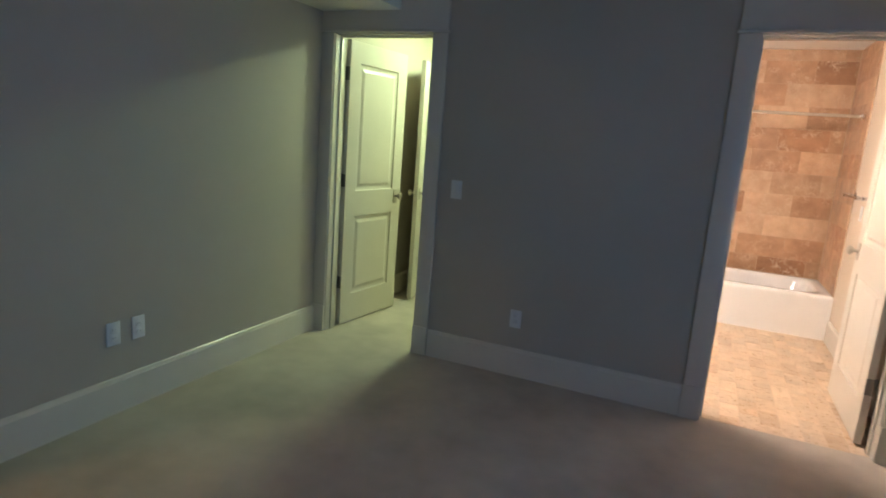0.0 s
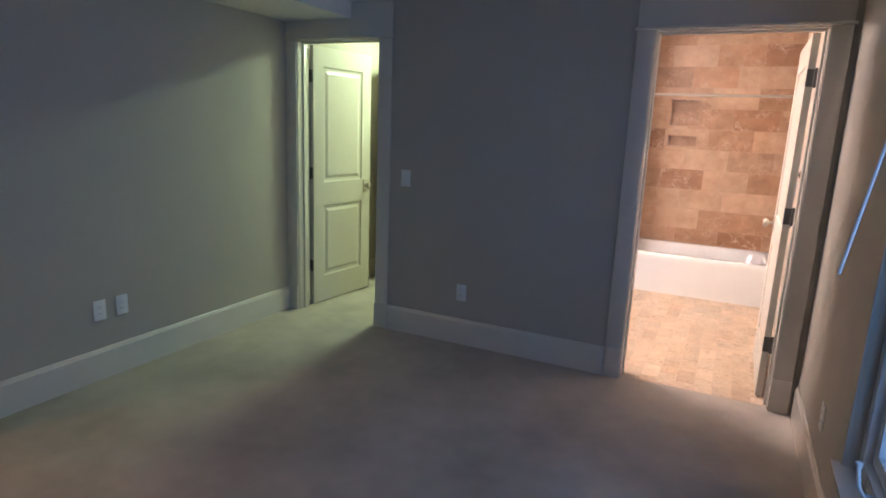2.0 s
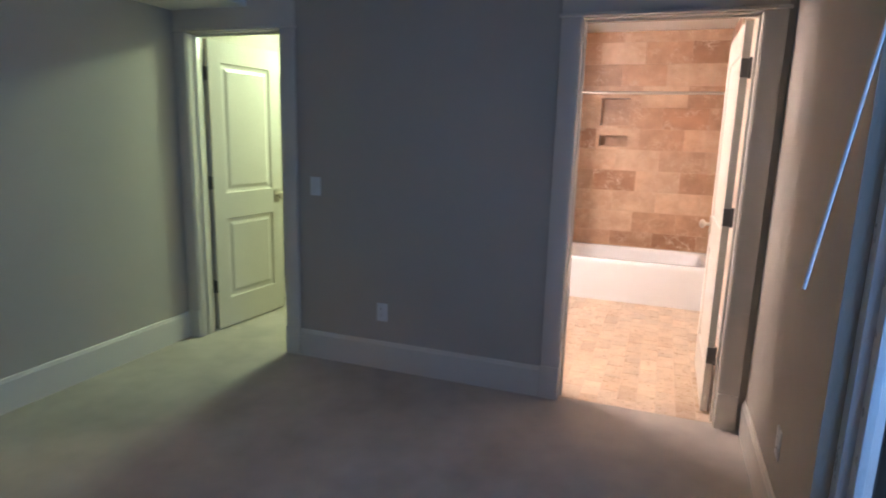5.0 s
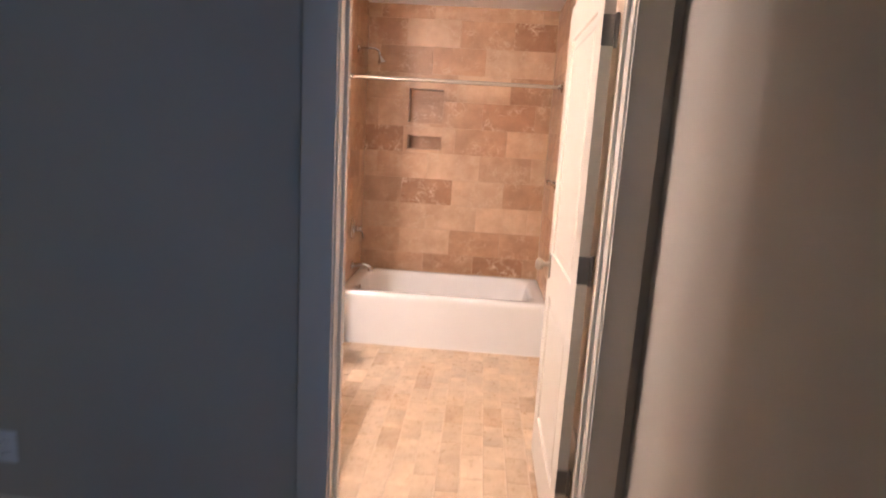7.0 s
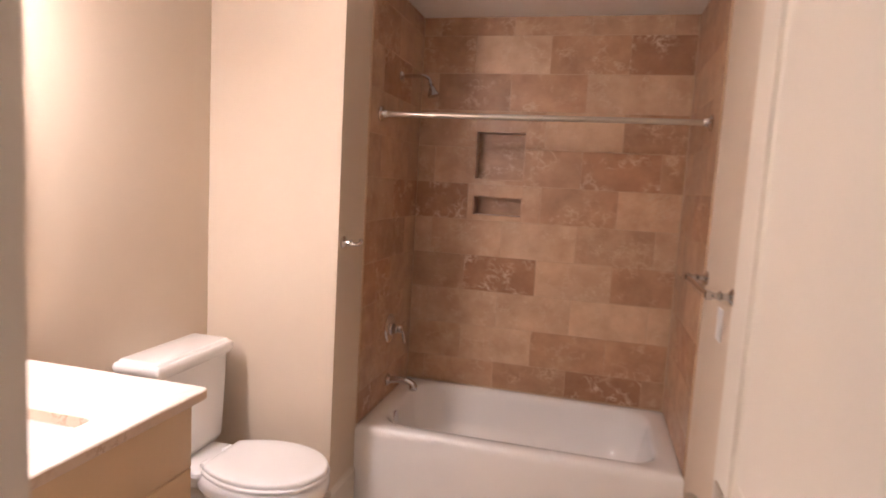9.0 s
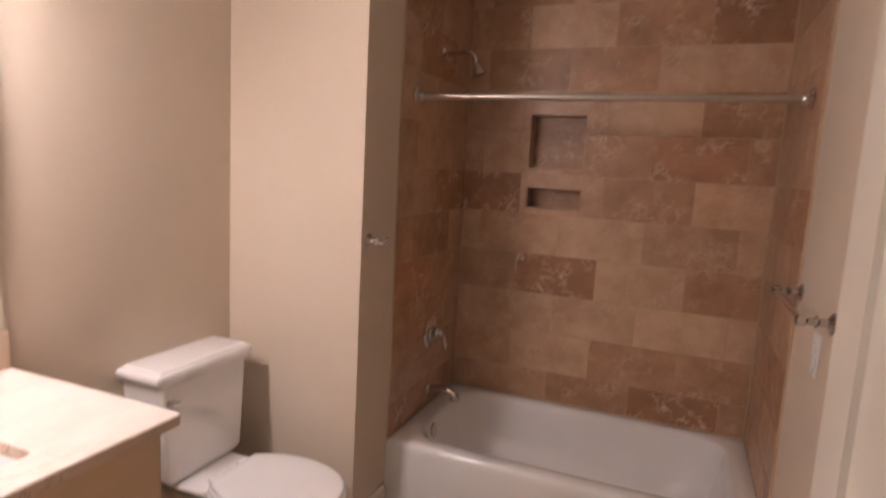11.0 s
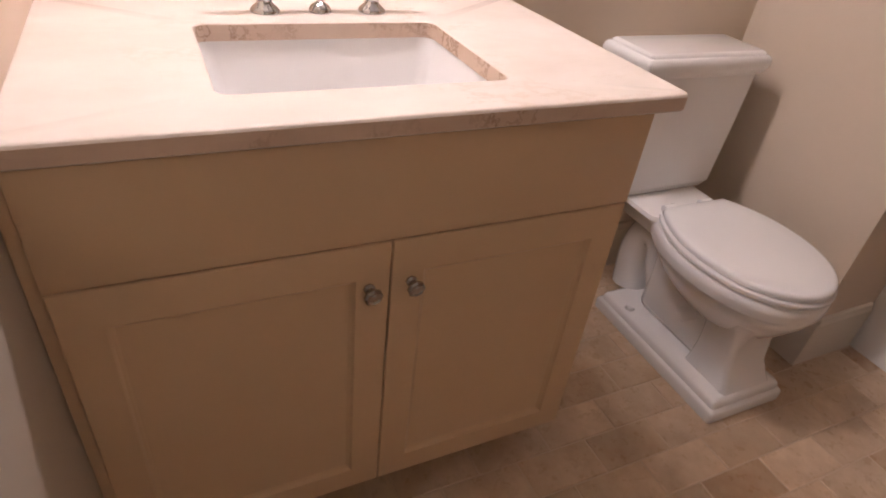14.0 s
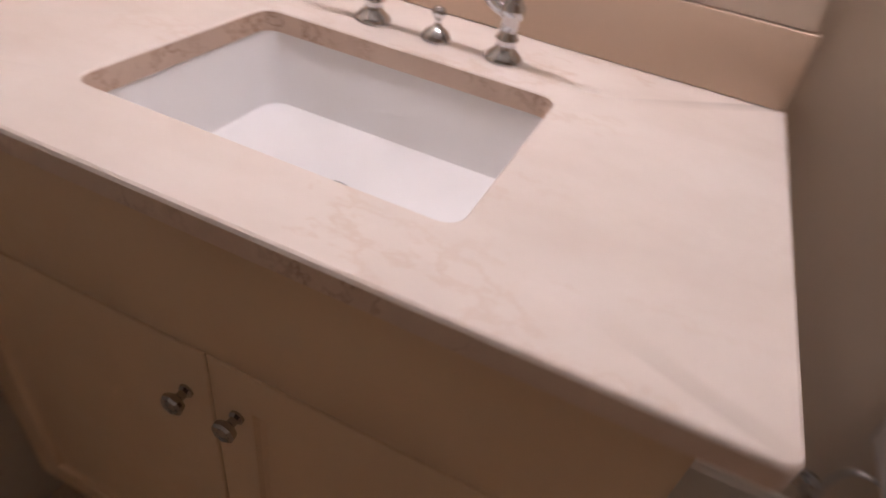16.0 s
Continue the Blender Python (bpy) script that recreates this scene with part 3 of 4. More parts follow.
bx, by = cx - 0.0, cy + 0.012
for ins, z, r in ((0.062, TZ - 0.002, 0.13), (0.074, TZ - 0.012, 0.14), (0.082, TZ - 0.04, 0.15), (0.115, TZ - 0.19, 0.15), (0.15, TZ - 0.285, 0.14), (0.21, TZ - 0.315, 0.12)):
    rings.append(rrect(bx, by, hx - 0.012 - ins * 1.15, hy - ins, r, z))
loft(bm, rings)
part("tub_body", bm, M_TUB, tub, smooth=50)
bm = bmesh.new()
lathe(bm, [(0.034, 0.0), (0.036, 0.004), (0.032, 0.008), (0.012, 0.010), (0.0005, 0.010)], Matrix.Translation((TXL + 0.098, 2.53, 0.322)) @ Matrix.Rotation(radians(80), 4, 'Y'), 24)
part("overflow_plate", bm, M_CHROME, tub, "round chrome overflow plate")
bm = bmesh.new()
lathe(bm, [(0.035, 0.0), (0.034, 0.004), (0.01, 0.006), (0.0005, 0.006)], Matrix.Translation((TXL + 0.30, 2.65, TZ - 0.314)), 24)
part("drain", bm, M_CHROME, tub)

sv = thing("shower_valve", (TXL, 2.66, 0.754), "chrome shower valve with a lever handle on the tiles", "shower valve")
bm = bmesh.new()
lathe(bm, [(0.078, 0.0), (0.078, 0.004), (0.07, 0.010), (0.04, 0.014), (0.034, 0.02)], to_x(TXL, 2.66, 0.754), 32)
part("escutcheon", bm, M_CHROME, sv)
bm = bmesh.new()
lathe(bm, [(0.026, 0.018), (0.026, 0.04), (0.020, 0.048), (0.022, 0.056), (0.017, 0.068), (0.0005, 0.07)], to_x(TXL, 2.66, 0.754), 24)
sweep(bm, [(TXL + 0.062, 2.66, 0.752), (TXL + 0.072, 2.676, 0.725), (TXL + 0.082, 2.666, 0.690), (TXL + 0.084, 2.663, 0.676)], [0.007, 0.006, 0.009, 0.004], 10)
part("lever", bm, M_CHROME, sv)

sp = thing("tub_spout", (TXL, 2.66, 0.47), "curved chrome tub spout above the rim", "tub spout")
bm = bmesh.new()
lathe(bm, [(0.032, 0.0), (0.032, 0.006), (0.024, 0.012), (0.02, 0.02)], to_x(TXL, 2.66, 0.47), 24)
part("flange", bm, M_CHROME, sp)
bm = bmesh.new()
sweep(bm, curve_pts([(TXL + 0.01, 2.66, 0.47), (TXL + 0.06, 2.66, 0.478), (TXL + 0.115, 2.66, 0.474), (TXL + 0.145, 2.66, 0.455), (TXL + 0.15, 2.66, 0.43)], 6), [0.018] * 16 + [0.019, 0.020, 0.021, 0.022, 0.022, 0.022, 0.022, 0.022, 0.02], 14)
part("spout", bm, M_CHROME, sp)

sh = thing("shower", (TXL, 2.66, 2.063), "small chrome shower head on a bent arm", "shower head")
bm = bmesh.new()
lathe(bm, [(0.028, 0.0), (0.028, 0.004), (0.02, 0.012), (0.01, 0.016)], to_x(TXL, 2.66, 2.063), 24)
part("flange", bm, M_CHROME, sh)
bm = bmesh.new()
sweep(bm, curve_pts([(TXL, 2.66, 2.064), (TXL + 0.06, 2.66, 2.067), (TXL + 0.12, 2.66, 2.066), (TXL + 0.147, 2.66, 2.053), (TXL + 0.156, 2.66, 2.03)], 6), 0.0085, 12)
part("arm", bm, M_CHROME, sh)
bm = bmesh.new()
lathe(bm, [(0.010, 0.0), (0.014, 0.008), (0.011, 0.02), (0.018, 0.034), (0.030, 0.06), (0.031, 0.068), (0.027, 0.070), (0.0005, 0.069)],
      Matrix.Translation((TXL + 0.155, 2.66, 2.034)) @ Matrix.Rotation(radians(162), 4, 'Y'), 24)
part("spray_head", bm, M_CHROME, sh)

rod = thing("shower_rod", (0.2, 2.39, 1.842), "straight satin metal shower curtain rod between end flanges", "curtain rod")
bm = bmesh.new()
sweep(bm, [(TXL + 0.004, 2.39, 1.842), (cx, 2.39, 1.842), (TXR - 0.004, 2.39, 1.842)], 0.0125, 16)
part("rod", bm, M_NICKEL, rod)
for x, s in ((TXL, 1), (TXR, -1)):
    bm = bmesh.new()
    m = to_x(x, 2.39, 1.842) if s > 0 else Matrix.Translation((x, 2.39, 1.842)) @ Matrix.Rotation(radians(-90), 4, 'Y')
    lathe(bm, [(0.036, 0.0), (0.037, 0.005), (0.032, 0.010), (0.020, 0.014), (0.017, 0.03), (0.0135, 0.034)], m, 24)
    part("flange", bm, M_CHROME, rod)

# towel bar on the painted wall, hook at the wall's end
tb = thing("towel_bar", (BXR, 2.0, 1.22), "chrome towel bar on two turned posts", "towel bar")
for y in (1.765, 2.215):
    bm = bmesh.new()
    lathe(bm, [(0.027, 0.0), (0.028, 0.005), (0.020, 0.010), (0.012, 0.016), (0.011, 0.034), (0.017, 0.04), (0.011, 0.046), (0.011, 0.06), (0.016, 0.066), (0.016, 0.082), (0.009, 0.088), (0.0005, 0.089)],
          Matrix.Translation((BXR, y, 1.22)) @ Matrix.Rotation(radians(-90), 4, 'Y'), 20)
    part("post", bm, M_CHROME, tb)
bm = bmesh.new()
sweep(bm, [(BXR - 0.074, 1.75, 1.22), (BXR - 0.074, 1.99, 1.22), (BXR - 0.074, 2.23, 1.22)], 0.009, 14)
part("bar", bm, M_CHROME, tb)

hk = thing("robe_hook", (XP, 2.03, 1.262), "small chrome robe hook on the painted wall end", "hook")
bm = bmesh.new()
lathe(bm, [(0.026, 0.0), (0.027, 0.005), (0.019, 0.010), (0.010, 0.015), (0.009, 0.032), (0.015, 0.038), (0.009, 0.044)], to_x(XP, 2.03, 1.262), 20)
part("rosette", bm, M_CHROME, hk)
bm = bmesh.new()
sweep(bm, curve_pts([(XP + 0.038, 2.03, 1.262), (XP + 0.055, 2.03, 1.256), (XP + 0.075, 2.03, 1.262), (XP + 0.085, 2.03, 1.28)], 5), [0.008] * 12 + [0.008, 0.009, 0.010, 0.006], 10)
part("prong", bm, M_CHROME, hk)

# ---- toilet ----
TY, TK = 1.664, 1.658          # middle of the bowl and of the tank
toilet = thing("toilet", (-0.72, TY, 0), "white two-piece elongated toilet, its lid closed", "toilet")
bm = bmesh.new()
PX, PH = -0.7, 0.263
loft(bm, [rrect(PX, TY - 0.003, PH, 0.141, 0.010, 0.0), rrect(PX, TY - 0.003, PH, 0.141, 0.010, 0.030), rrect(PX, TY - 0.003, PH - 0.004, 0.137, 0.010, 0.036),
          rrect(PX, TY - 0.003, PH - 0.012, 0.129, 0.010, 0.038), rrect(PX, TY - 0.003, PH - 0.013, 0.128, 0.010, 0.054), rrect(PX, TY - 0.003, PH - 0.018, 0.122, 0.010, 0.062), rrect(PX, TY, PH - 0.030, 0.096, 0.010, 0.066)])
part("plinth", bm, M_CHINA, toilet, smooth=50)
bm = bmesh.new()
loft(bm, [rrect(-0.540, TY, 0.078, 0.092, 0.012, 0.064), rrect(-0.545, TY, 0.072, 0.086, 0.014, 0.085), rrect(-0.555, TY, 0.062, 0.078, 0.016, 0.13),
          rrect(-0.561, TY, 0.060, 0.076, 0.018, 0.20), rrect(-0.565, TY, 0.075, 0.086, 0.03, 0.25), rrect(-0.585, TY, 0.11, 0.11, 0.06, 0.29)])
part("pedestal", bm, M_CHINA, toilet, smooth=40)
part("web", boxes((-0.87, -0.56, TY - 0.066, TY + 0.066, 0.062, 0.31), bevel=0.03), M_CHINA, toilet, smooth=50)


BX = -0.656                    # widest place of the bowl


def bowl_ring(z, grow, back=0.205):
    """An elongated outline: an oval nose, sides that draw in towards a short straight back."""
    pts = []
    for k in range(33):
        a = radians(-90 + 180 * k / 32)
        pts.append((BX + (0.250 + grow) * math.cos(a) ** 0.95 if math.cos(a) > 1e-6 else BX, TY + 0.008 + (0.190 + grow) * math.sin(a), z))
    side = []
    for k in range(1, 13):
        d = k / 12
        side.append((BX - (back + grow * 0.5) * d ** 0.9, (0.190 + grow) * (1 - 0.36 * d ** 1.9)))
    pts += [(x, TY + 0.008 + w, z) for x, w in side]
    pts += [(x, TY + 0.008 - w, z) for x, w in side[::-1]]
    return pts


bm = bmesh.new()
loft(bm, [bowl_ring(0.195, -0.13, 0.16), bowl_ring(0.23, -0.085, 0.18), bowl_ring(0.275, -0.048, 0.20), bowl_ring(0.315, -0.022, 0.21), bowl_ring(0.338, -0.012, 0.22), bowl_ring(0.345, -0.014, 0.22),
          bowl_ring(0.350, -0.004, 0.22), bowl_ring(0.372, -0.001, 0.22), bowl_ring(0.392, -0.003, 0.22), bowl_ring(0.398, -0.010, 0.22)])
part("bowl", bm, M_CHINA, toilet, smooth=45)
bm = bmesh.new()
loft(bm, [rrect(-0.97, TK + 0.006, 0.085, 0.07, 0.03, 0.315), rrect(-0.975, TK + 0.006, 0.115, 0.105, 0.03, 0.362), rrect(-0.98, TK + 0.006, 0.132, 0.128, 0.028, 0.384), rrect(-0.985, TK + 0.006, 0.135, 0.138, 0.028, 0.396), rrect(-0.985, TK + 0.006, 0.132, 0.135, 0.028, 0.408), rrect(-0.985, TK + 0.006, 0.12, 0.125, 0.028, 0.411)])
part("deck", bm, M_CHINA, toilet, smooth=45)
bm = bmesh.new()
tw = curve_pts([(-0.66, TY, 0.21), (-0.73, TY, 0.135), (-0.81, TY, 0.125), (-0.86, TY, 0.19), (-0.895, TY, 0.275), (-0.955, TY, 0.275), (-0.985, TY, 0.19), (-0.975, TY, 0.06)], 7)
sweep(bm, tw, [0.072] * 6 + [0.060] * (len(tw) - 6), 18)
part("trapway", bm, M_CHINA, toilet, smooth=60)
for s in (-1, 1):
    bm = bmesh.new()
    lathe(bm, [(0.016, 0.0), (0.016, 0.010), (0.012, 0.018), (0.0005, 0.021)], Matrix.Translation((-0.85, TY + s * 0.103, 0.054)), 16)
    part("bolt_cap", bm, M_SEAT, toilet)
bm = bmesh.new()
loft(bm, [bowl_ring(0.3995, -0.012), bowl_ring(0.401, -0.004), bowl_ring(0.412, -0.001), bowl_ring(0.4165, -0.004)])
part("seat", bm, M_SEAT, toilet, smooth=60)
bm = bmesh.new()
loft(bm, [bowl_ring(0.4185, -0.014), bowl_ring(0.420, -0.009), bowl_ring(0.431, -0.008), bowl_ring(0.4365, -0.012), bowl_ring(0.4385, -0.020), bowl_ring(0.440, -0.065)])
part("seat_lid", bm, M_SEAT, toilet, smooth=60)
for s in (-1, 1):
    bm = bmesh.new()
    lathe(bm, [(0.011, -0.02), (0.012, -0.018), (0.012, 0.018), (0.011, 0.02)], to_y(-0.872, TY + s * 0.07, 0.422), 14)
    part("seat_hinge", bm, M_SEAT, toilet)
bm = bmesh.new()
loft(bm, [rrect(-1.053, TK + 0.006, 0.076, 0.160, 0.014, 0.413), rrect(-1.053, TK + 0.006, 0.084, 0.174, 0.014, 0.430), rrect(-1.053, TK + 0.006, 0.086, 0.178, 0.014, 0.436), rrect(-1.054, TK + 0.003, 0.090, 0.192, 0.014, 0.62), rrect(-1.055, TK, 0.092, 0.203, 0.014, 0.779)])
tank = part("tank", bm, M_CHINA, toilet, smooth=32)
bm = bmesh.new()
loft(bm, [rrect(-1.049, TK, 0.094, 0.206, 0.012, 0.7795), rrect(-1.049, TK, 0.097, 0.214, 0.012, 0.785), rrect(-1.049, TK, 0.0995, 0.224, 0.012, 0.797), rrect(-1.049, TK, 0.100, 0.228, 0.012, 0.811), rrect(-1.049, TK, 0.097, 0.225, 0.012, 0.823),
          rrect(-1.049, TK, 0.092, 0.218, 0.012, 0.829), rrect(-1.049, TK, 0.087, 0.212, 0.012, 0.83), rrect(-1.049, TK, 0.085, 0.210, 0.010, 0.835), rrect(-1.049, TK, 0.080, 0.204, 0.008, 0.839), rrect(-1.049, TK, 0.076, 0.200, 0.006, 0.84)])
part("tank_lid", bm, M_CHINA, toilet, smooth=42)
bm = bmesh.new()
lathe(bm, [(0.013, 0.0), (0.013, 0.006), (0.009, 0.010), (0.008, 0.016)], to_x(-0.965, 1.488, 0.722), 16)
sweep(bm, [(-0.952, 1.486, 0.722), (-0.948, 1.502, 0.721), (-0.947, 1.525, 0.717)], [0.006, 0.007, 0.005], 10)
part("flush_lever", bm, M_CHROME, toilet, "chrome flush lever")

sup = thing("supply_valve", (BXL, 1.465, 0.25), "chrome angle stop with a hose behind the toilet", "water valve")
bm = bmesh.new()
lathe(bm, [(0.028, 0.0), (0.026, 0.006), (0.010, 0.010), (0.009, 0.05), (0.014, 0.052), (0.014, 0.075)], to_x(BXL + 0.0005, 1.465, 0.25), 16)
lathe(bm, [(0.006, 0.0), (0.006, 0.03)], Matrix.Translation((BXL + 0.062, 1.465, 0.25)), 10)
part("valve_body", bm, M_CHROME, sup)
bm = bmesh.new()
loft(bm, [oval(0, 0, 0.022, 0.022, 0.013, z, 20, 2.0) for z in (0.0, 0.010)])
bmesh.ops.transform(bm, matrix=to_x(BXL + 0.076, 1.465, 0.25), verts=bm.verts[:])
part("valve_handle", bm, M_BRONZE, sup, "dark oval valve handle")
bm = bmesh.new()
sweep(bm, curve_pts([(BXL + 0.062, 1.465, 0.275), (BXL + 0.064, 1.462, 0.34), (BXL + 0.075, 1.475, 0.395), (BXL + 0.085, 1.53, 0.40), (BXL + 0.09, 1.55, 0.416)], 6), 0.005, 8)
part("hose", bm, M_HOSE, sup)

# ---- vanity ----
VY0, VY1, VX = 0.135, 1.049, -0.523
van = thing("vanity_cabinet", (-0.85, 0.6, 0), "cream painted two-door vanity cabinet under a marble top", "cabinet")
bm = boxes((BXL + 0.002, VX - 0.019, VY0, VY0 + 0.018, 0.110, 0.898), (BXL + 0.002, VX - 0.019, VY1 - 0.018, VY1, 0.110, 0.898),
           (BXL + 0.002, VX - 0.06, VY0 + 0.0185, VY1 - 0.0185, 0.11, 0.128), (BXL + 0.002, BXL + 0.012, VY0 + 0.0185, VY1 - 0.0185, 0.129, 0.898),
           (VX - 0.10, VX - 0.085, VY0 + 0.0185, VY1 - 0.0185, 0.0, 0.109))
part("body", bm, M_CAB, van, smooth=0)
part("apron_panel", boxes((VX - 0.0185, VX, VY0, VY1, 0.727, 0.898), bevel=0.0015), M_CAB, van)
part("filler", boxes((BXL + 0.3, VX - 0.012, 0.1165, VY0 - 0.0005, 0.110, 0.898)), M_CAB, van)
ym = 0.596
for a, b, s in ((VY0, ym - 0.0015, 1), (ym + 0.0015, VY1, -1)):
    z0, z1, st = 0.112, 0.7235, 0.056
    bm = bmesh.new()
    rg = []
    for x, ya, yb_, za, zb in ((VX - 0.0185, a, b, z0, z1), (VX - 0.0018, a, b, z0, z1), (VX, a + 0.0018, b - 0.0018, z0 + 0.0018, z1 - 0.0018),
                               (VX, a + st, b - st, z0 + st, z1 - 0.066), (VX - 0.006, a + st + 0.004, b - st - 0.004, z0 + st + 0.004, z1 - 0.070),
                               (VX - 0.009, a + st + 0.010, b - st - 0.010, z0 + st + 0.010, z1 - 0.076)):
        rg.append([(x, ya, za), (x, yb_, za), (x, yb_, zb), (x, ya, zb)])
    loft(bm, rg)
    dr = part("door", bm, M_CAB, van, smooth=20)
    ky = ym - s * 0.036
    bm = bmesh.new()
    lathe(bm, [(0.010, 0.0), (0.010, 0.003), (0.006, 0.006), (0.006, 0.013), (0.013, 0.017), (0.0155, 0.021), (0.0155, 0.025), (0.012, 0.028), (0.008, 0.0265), (0.0005, 0.028)], to_x(VX, ky, 0.639), 8)
    part("knob", bm, M_KNOB, dr, "small faceted dark metal knob", smooth=20)

# marble top with a rectangular sink cut-out
CTZ, CTT = 0.935, 0.03
SX0, SX1, SY0, SY1 = -0.938, -0.614, 0.373, 0.817
top = thing("marble_countertop", (-0.83, 0.61, CTZ), "cream marble vanity top with brown veins and a backsplash", "countertop")
CX1, CY0, CY1 = -0.507, 0.095, 1.102
tx, ty, thx, thy = (BXL + 0.001 + CX1) / 2, (CY0 + CY1) / 2, (CX1 - BXL - 0.001) / 2, (CY1 - CY0) / 2
sx, sy, shx, shy = (SX0 + SX1) / 2, (SY0 + SY1) / 2, (SX1 - SX0) / 2, (SY1 - SY0) / 2
bm = bmesh.new()
loft(bm, [rrect(sx, sy, shx, shy, 0.022, CTZ - CTT), rrect(tx, ty, thx - 0.003, thy - 0.003, 0.014, CTZ - CTT), rrect(tx, ty, thx, thy, 0.016, CTZ - CTT + 0.003),
          rrect(tx, ty, thx, thy, 0.016, CTZ - 0.005), rrect(tx, ty, thx - 0.002, thy - 0.002, 0.016, CTZ - 0.0015), rrect(tx, ty, thx - 0.005, thy - 0.005, 0.016, CTZ),
          rrect(sx, sy, shx + 0.002, shy + 0.002, 0.023, CTZ), rrect(sx, sy, shx, shy, 0.022, CTZ - 0.002), rrect(sx, sy, shx, shy, 0.022, CTZ - CTT)], cap0=False, cap1=False)
bmesh.ops.remove_doubles(bm, verts=bm.verts[:], dist=0.0001)
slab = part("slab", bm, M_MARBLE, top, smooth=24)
slab.data.materials.append(M_EDGE)      # upright faces, darker, rougher and more veined than the polished top
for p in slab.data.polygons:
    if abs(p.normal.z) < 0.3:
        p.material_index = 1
part("backsplash", boxes((BXL + 0.001, BXL + 0.024, WT + 0.001, 1.094, CTZ + 0.0005, 1.041), bevel=0.003), M_SPLASH, top)
part("side_splash", boxes((BXL + 0.0245, -0.535, WT + 0.001, WT + 0.021, CTZ + 0.0005, 1.041), bevel=0.003), M_SPLASH, top)

sink = thing("undermount_sink", (sx, sy, 0.78), "white rectangular undermount sink with a flat bottom", "sink")
bm = bmesh.new()
loft(bm, [rrect(sx, sy, shx + 0.02, shy + 0.02, 0.03, CTZ - CTT - 0.0005), rrect(sx, sy, shx + 0.003, shy + 0.003, 0.03, CTZ - CTT - 0.0006), rrect(sx, sy, shx + 0.001, shy + 0.001, 0.03, CTZ - CTT - 0.006),
          rrect(sx, sy, shx - 0.010, shy - 0.012, 0.03, 0.832), rrect(sx, sy, shx - 0.0135, shy - 0.0155, 0.03, 0.810), rrect(sx, sy, shx - 0.0165, shy - 0.0185, 0.03, 0.803), rrect(sx, sy, shx - 0.023, shy - 0.025, 0.027, 0.8005), rrect(sx, sy, 0.03, 0.03, 0.0299, 0.796)], cap0=False)
part("basin", bm, M_CHINA, sink, smooth=30)
bm = bmesh.new()
lathe(bm, [(0.026, 0.0), (0.027, 0.003), (0.021, 0.004), (0.019, 0.002), (0.0005, 0.004)], Matrix.Translation((sx + 0.012, sy, 0.7965)), 24)
part("drain", bm, M_CHROME, sink, "chrome pop-up drain")

# ---- bridge faucet ----
FX, FZ = -1.01, CTZ
fa = thing("bridge_faucet", (FX, 0.612, FZ), "polished chrome bridge faucet with lever handles", "faucet")
for y, s in ((0.508, -1), (0.716, 1)):
    bm = bmesh.new()
    lathe(bm, [(0.027, 0.0), (0.027, 0.005), (0.022, 0.010), (0.015, 0.016), (0.013, 0.024), (0.016, 0.030), (0.013, 0.036), (0.012, 0.055), (0.017, 0.060), (0.017, 0.074),
               (0.012, 0.080), (0.010, 0.100), (0.013, 0.106), (0.010, 0.112), (0.010, 0.121), (0.014, 0.126), (0.015, 0.135), (0.010, 0.143), (0.006, 0.148), (0.0005, 0.150)],
          Matrix.Translation((FX, y, FZ + 0.0005)), 20)
    col = part("valve_column", bm, M_CHROME, fa, smooth=50)
    bm = bmesh.new()
    sweep(bm, [(FX, y + s * 0.010, FZ + 0.131), (FX + 0.002, y + s * 0.024, FZ + 0.131), (FX + 0.004, y + s * 0.032, FZ + 0.132), (FX + 0.006, y + s * 0.05, FZ + 0.133),
               (FX + 0.008, y + s * 0.07, FZ + 0.134), (FX + 0.009, y + s * 0.082, FZ + 0.134)], [0.006, 0.006, 0.009, 0.011, 0.009, 0.004], 14)
    part("lever", bm, M_CHROME, col, smooth=50)
    bm = bmesh.new()
    ap = curve_pts([(FX, y, FZ + 0.067), (FX, y - s * 0.022, FZ + 0.068), (FX, y - s * 0.045, FZ + 0.088), (FX, y - s * 0.062, FZ + 0.118), (FX, y - s * 0.082, FZ + 0.130), (FX, 0.612, FZ + 0.128)], 6)
    sweep(bm, ap, [0.009] * len(ap), 12)
    part("bridge_arm", bm, M_CHROME, fa, smooth=50)
bm = bmesh.new()
lathe(bm, [(0.010, 0.108), (0.015, 0.113), (0.017, 0.124), (0.017, 0.136), (0.012, 0.142), (0.011, 0.150), (0.015, 0.154), (0.015, 0.160), (0.011, 0.165)], Matrix.Translation((FX, 0.612, FZ)), 20)
part("hub", bm, M_CHROME, fa, smooth=50)
bm = bmesh.new()
gp = curve_pts([(FX, 0.612, FZ + 0.16), (FX, 0.612, FZ + 0.225), (FX + 0.012, 0.612, FZ + 0.268), (FX + 0.05, 0.612, FZ + 0.292), (FX + 0.09, 0.612, FZ + 0.276), (FX + 0.108, 0.612, FZ + 0.24), (FX + 0.11, 0.612, FZ + 0.205)], 7)
sweep(bm, gp, [0.0105] * (len(gp) - 5) + [0.011, 0.013, 0.0145, 0.0145, 0.013], 14)
part("spout", bm, M_CHROME, fa, smooth=50)
pk = thing("drain_lift_knob", (FX, 0.612, FZ), "chrome drain lift knob between the faucet columns", "drain knob")
bm = bmesh.new()
lathe(bm, [(0.022, 0.0005), (0.022, 0.005), (0.017, 0.013), (0.009, 0.018), (0.005, 0.022), (0.0045, 0.028), (0.009, 0.033), (0.0105, 0.039), (0.008, 0.045), (0.0005, 0.048)], Matrix.Translation((FX, 0.612, FZ)), 20)
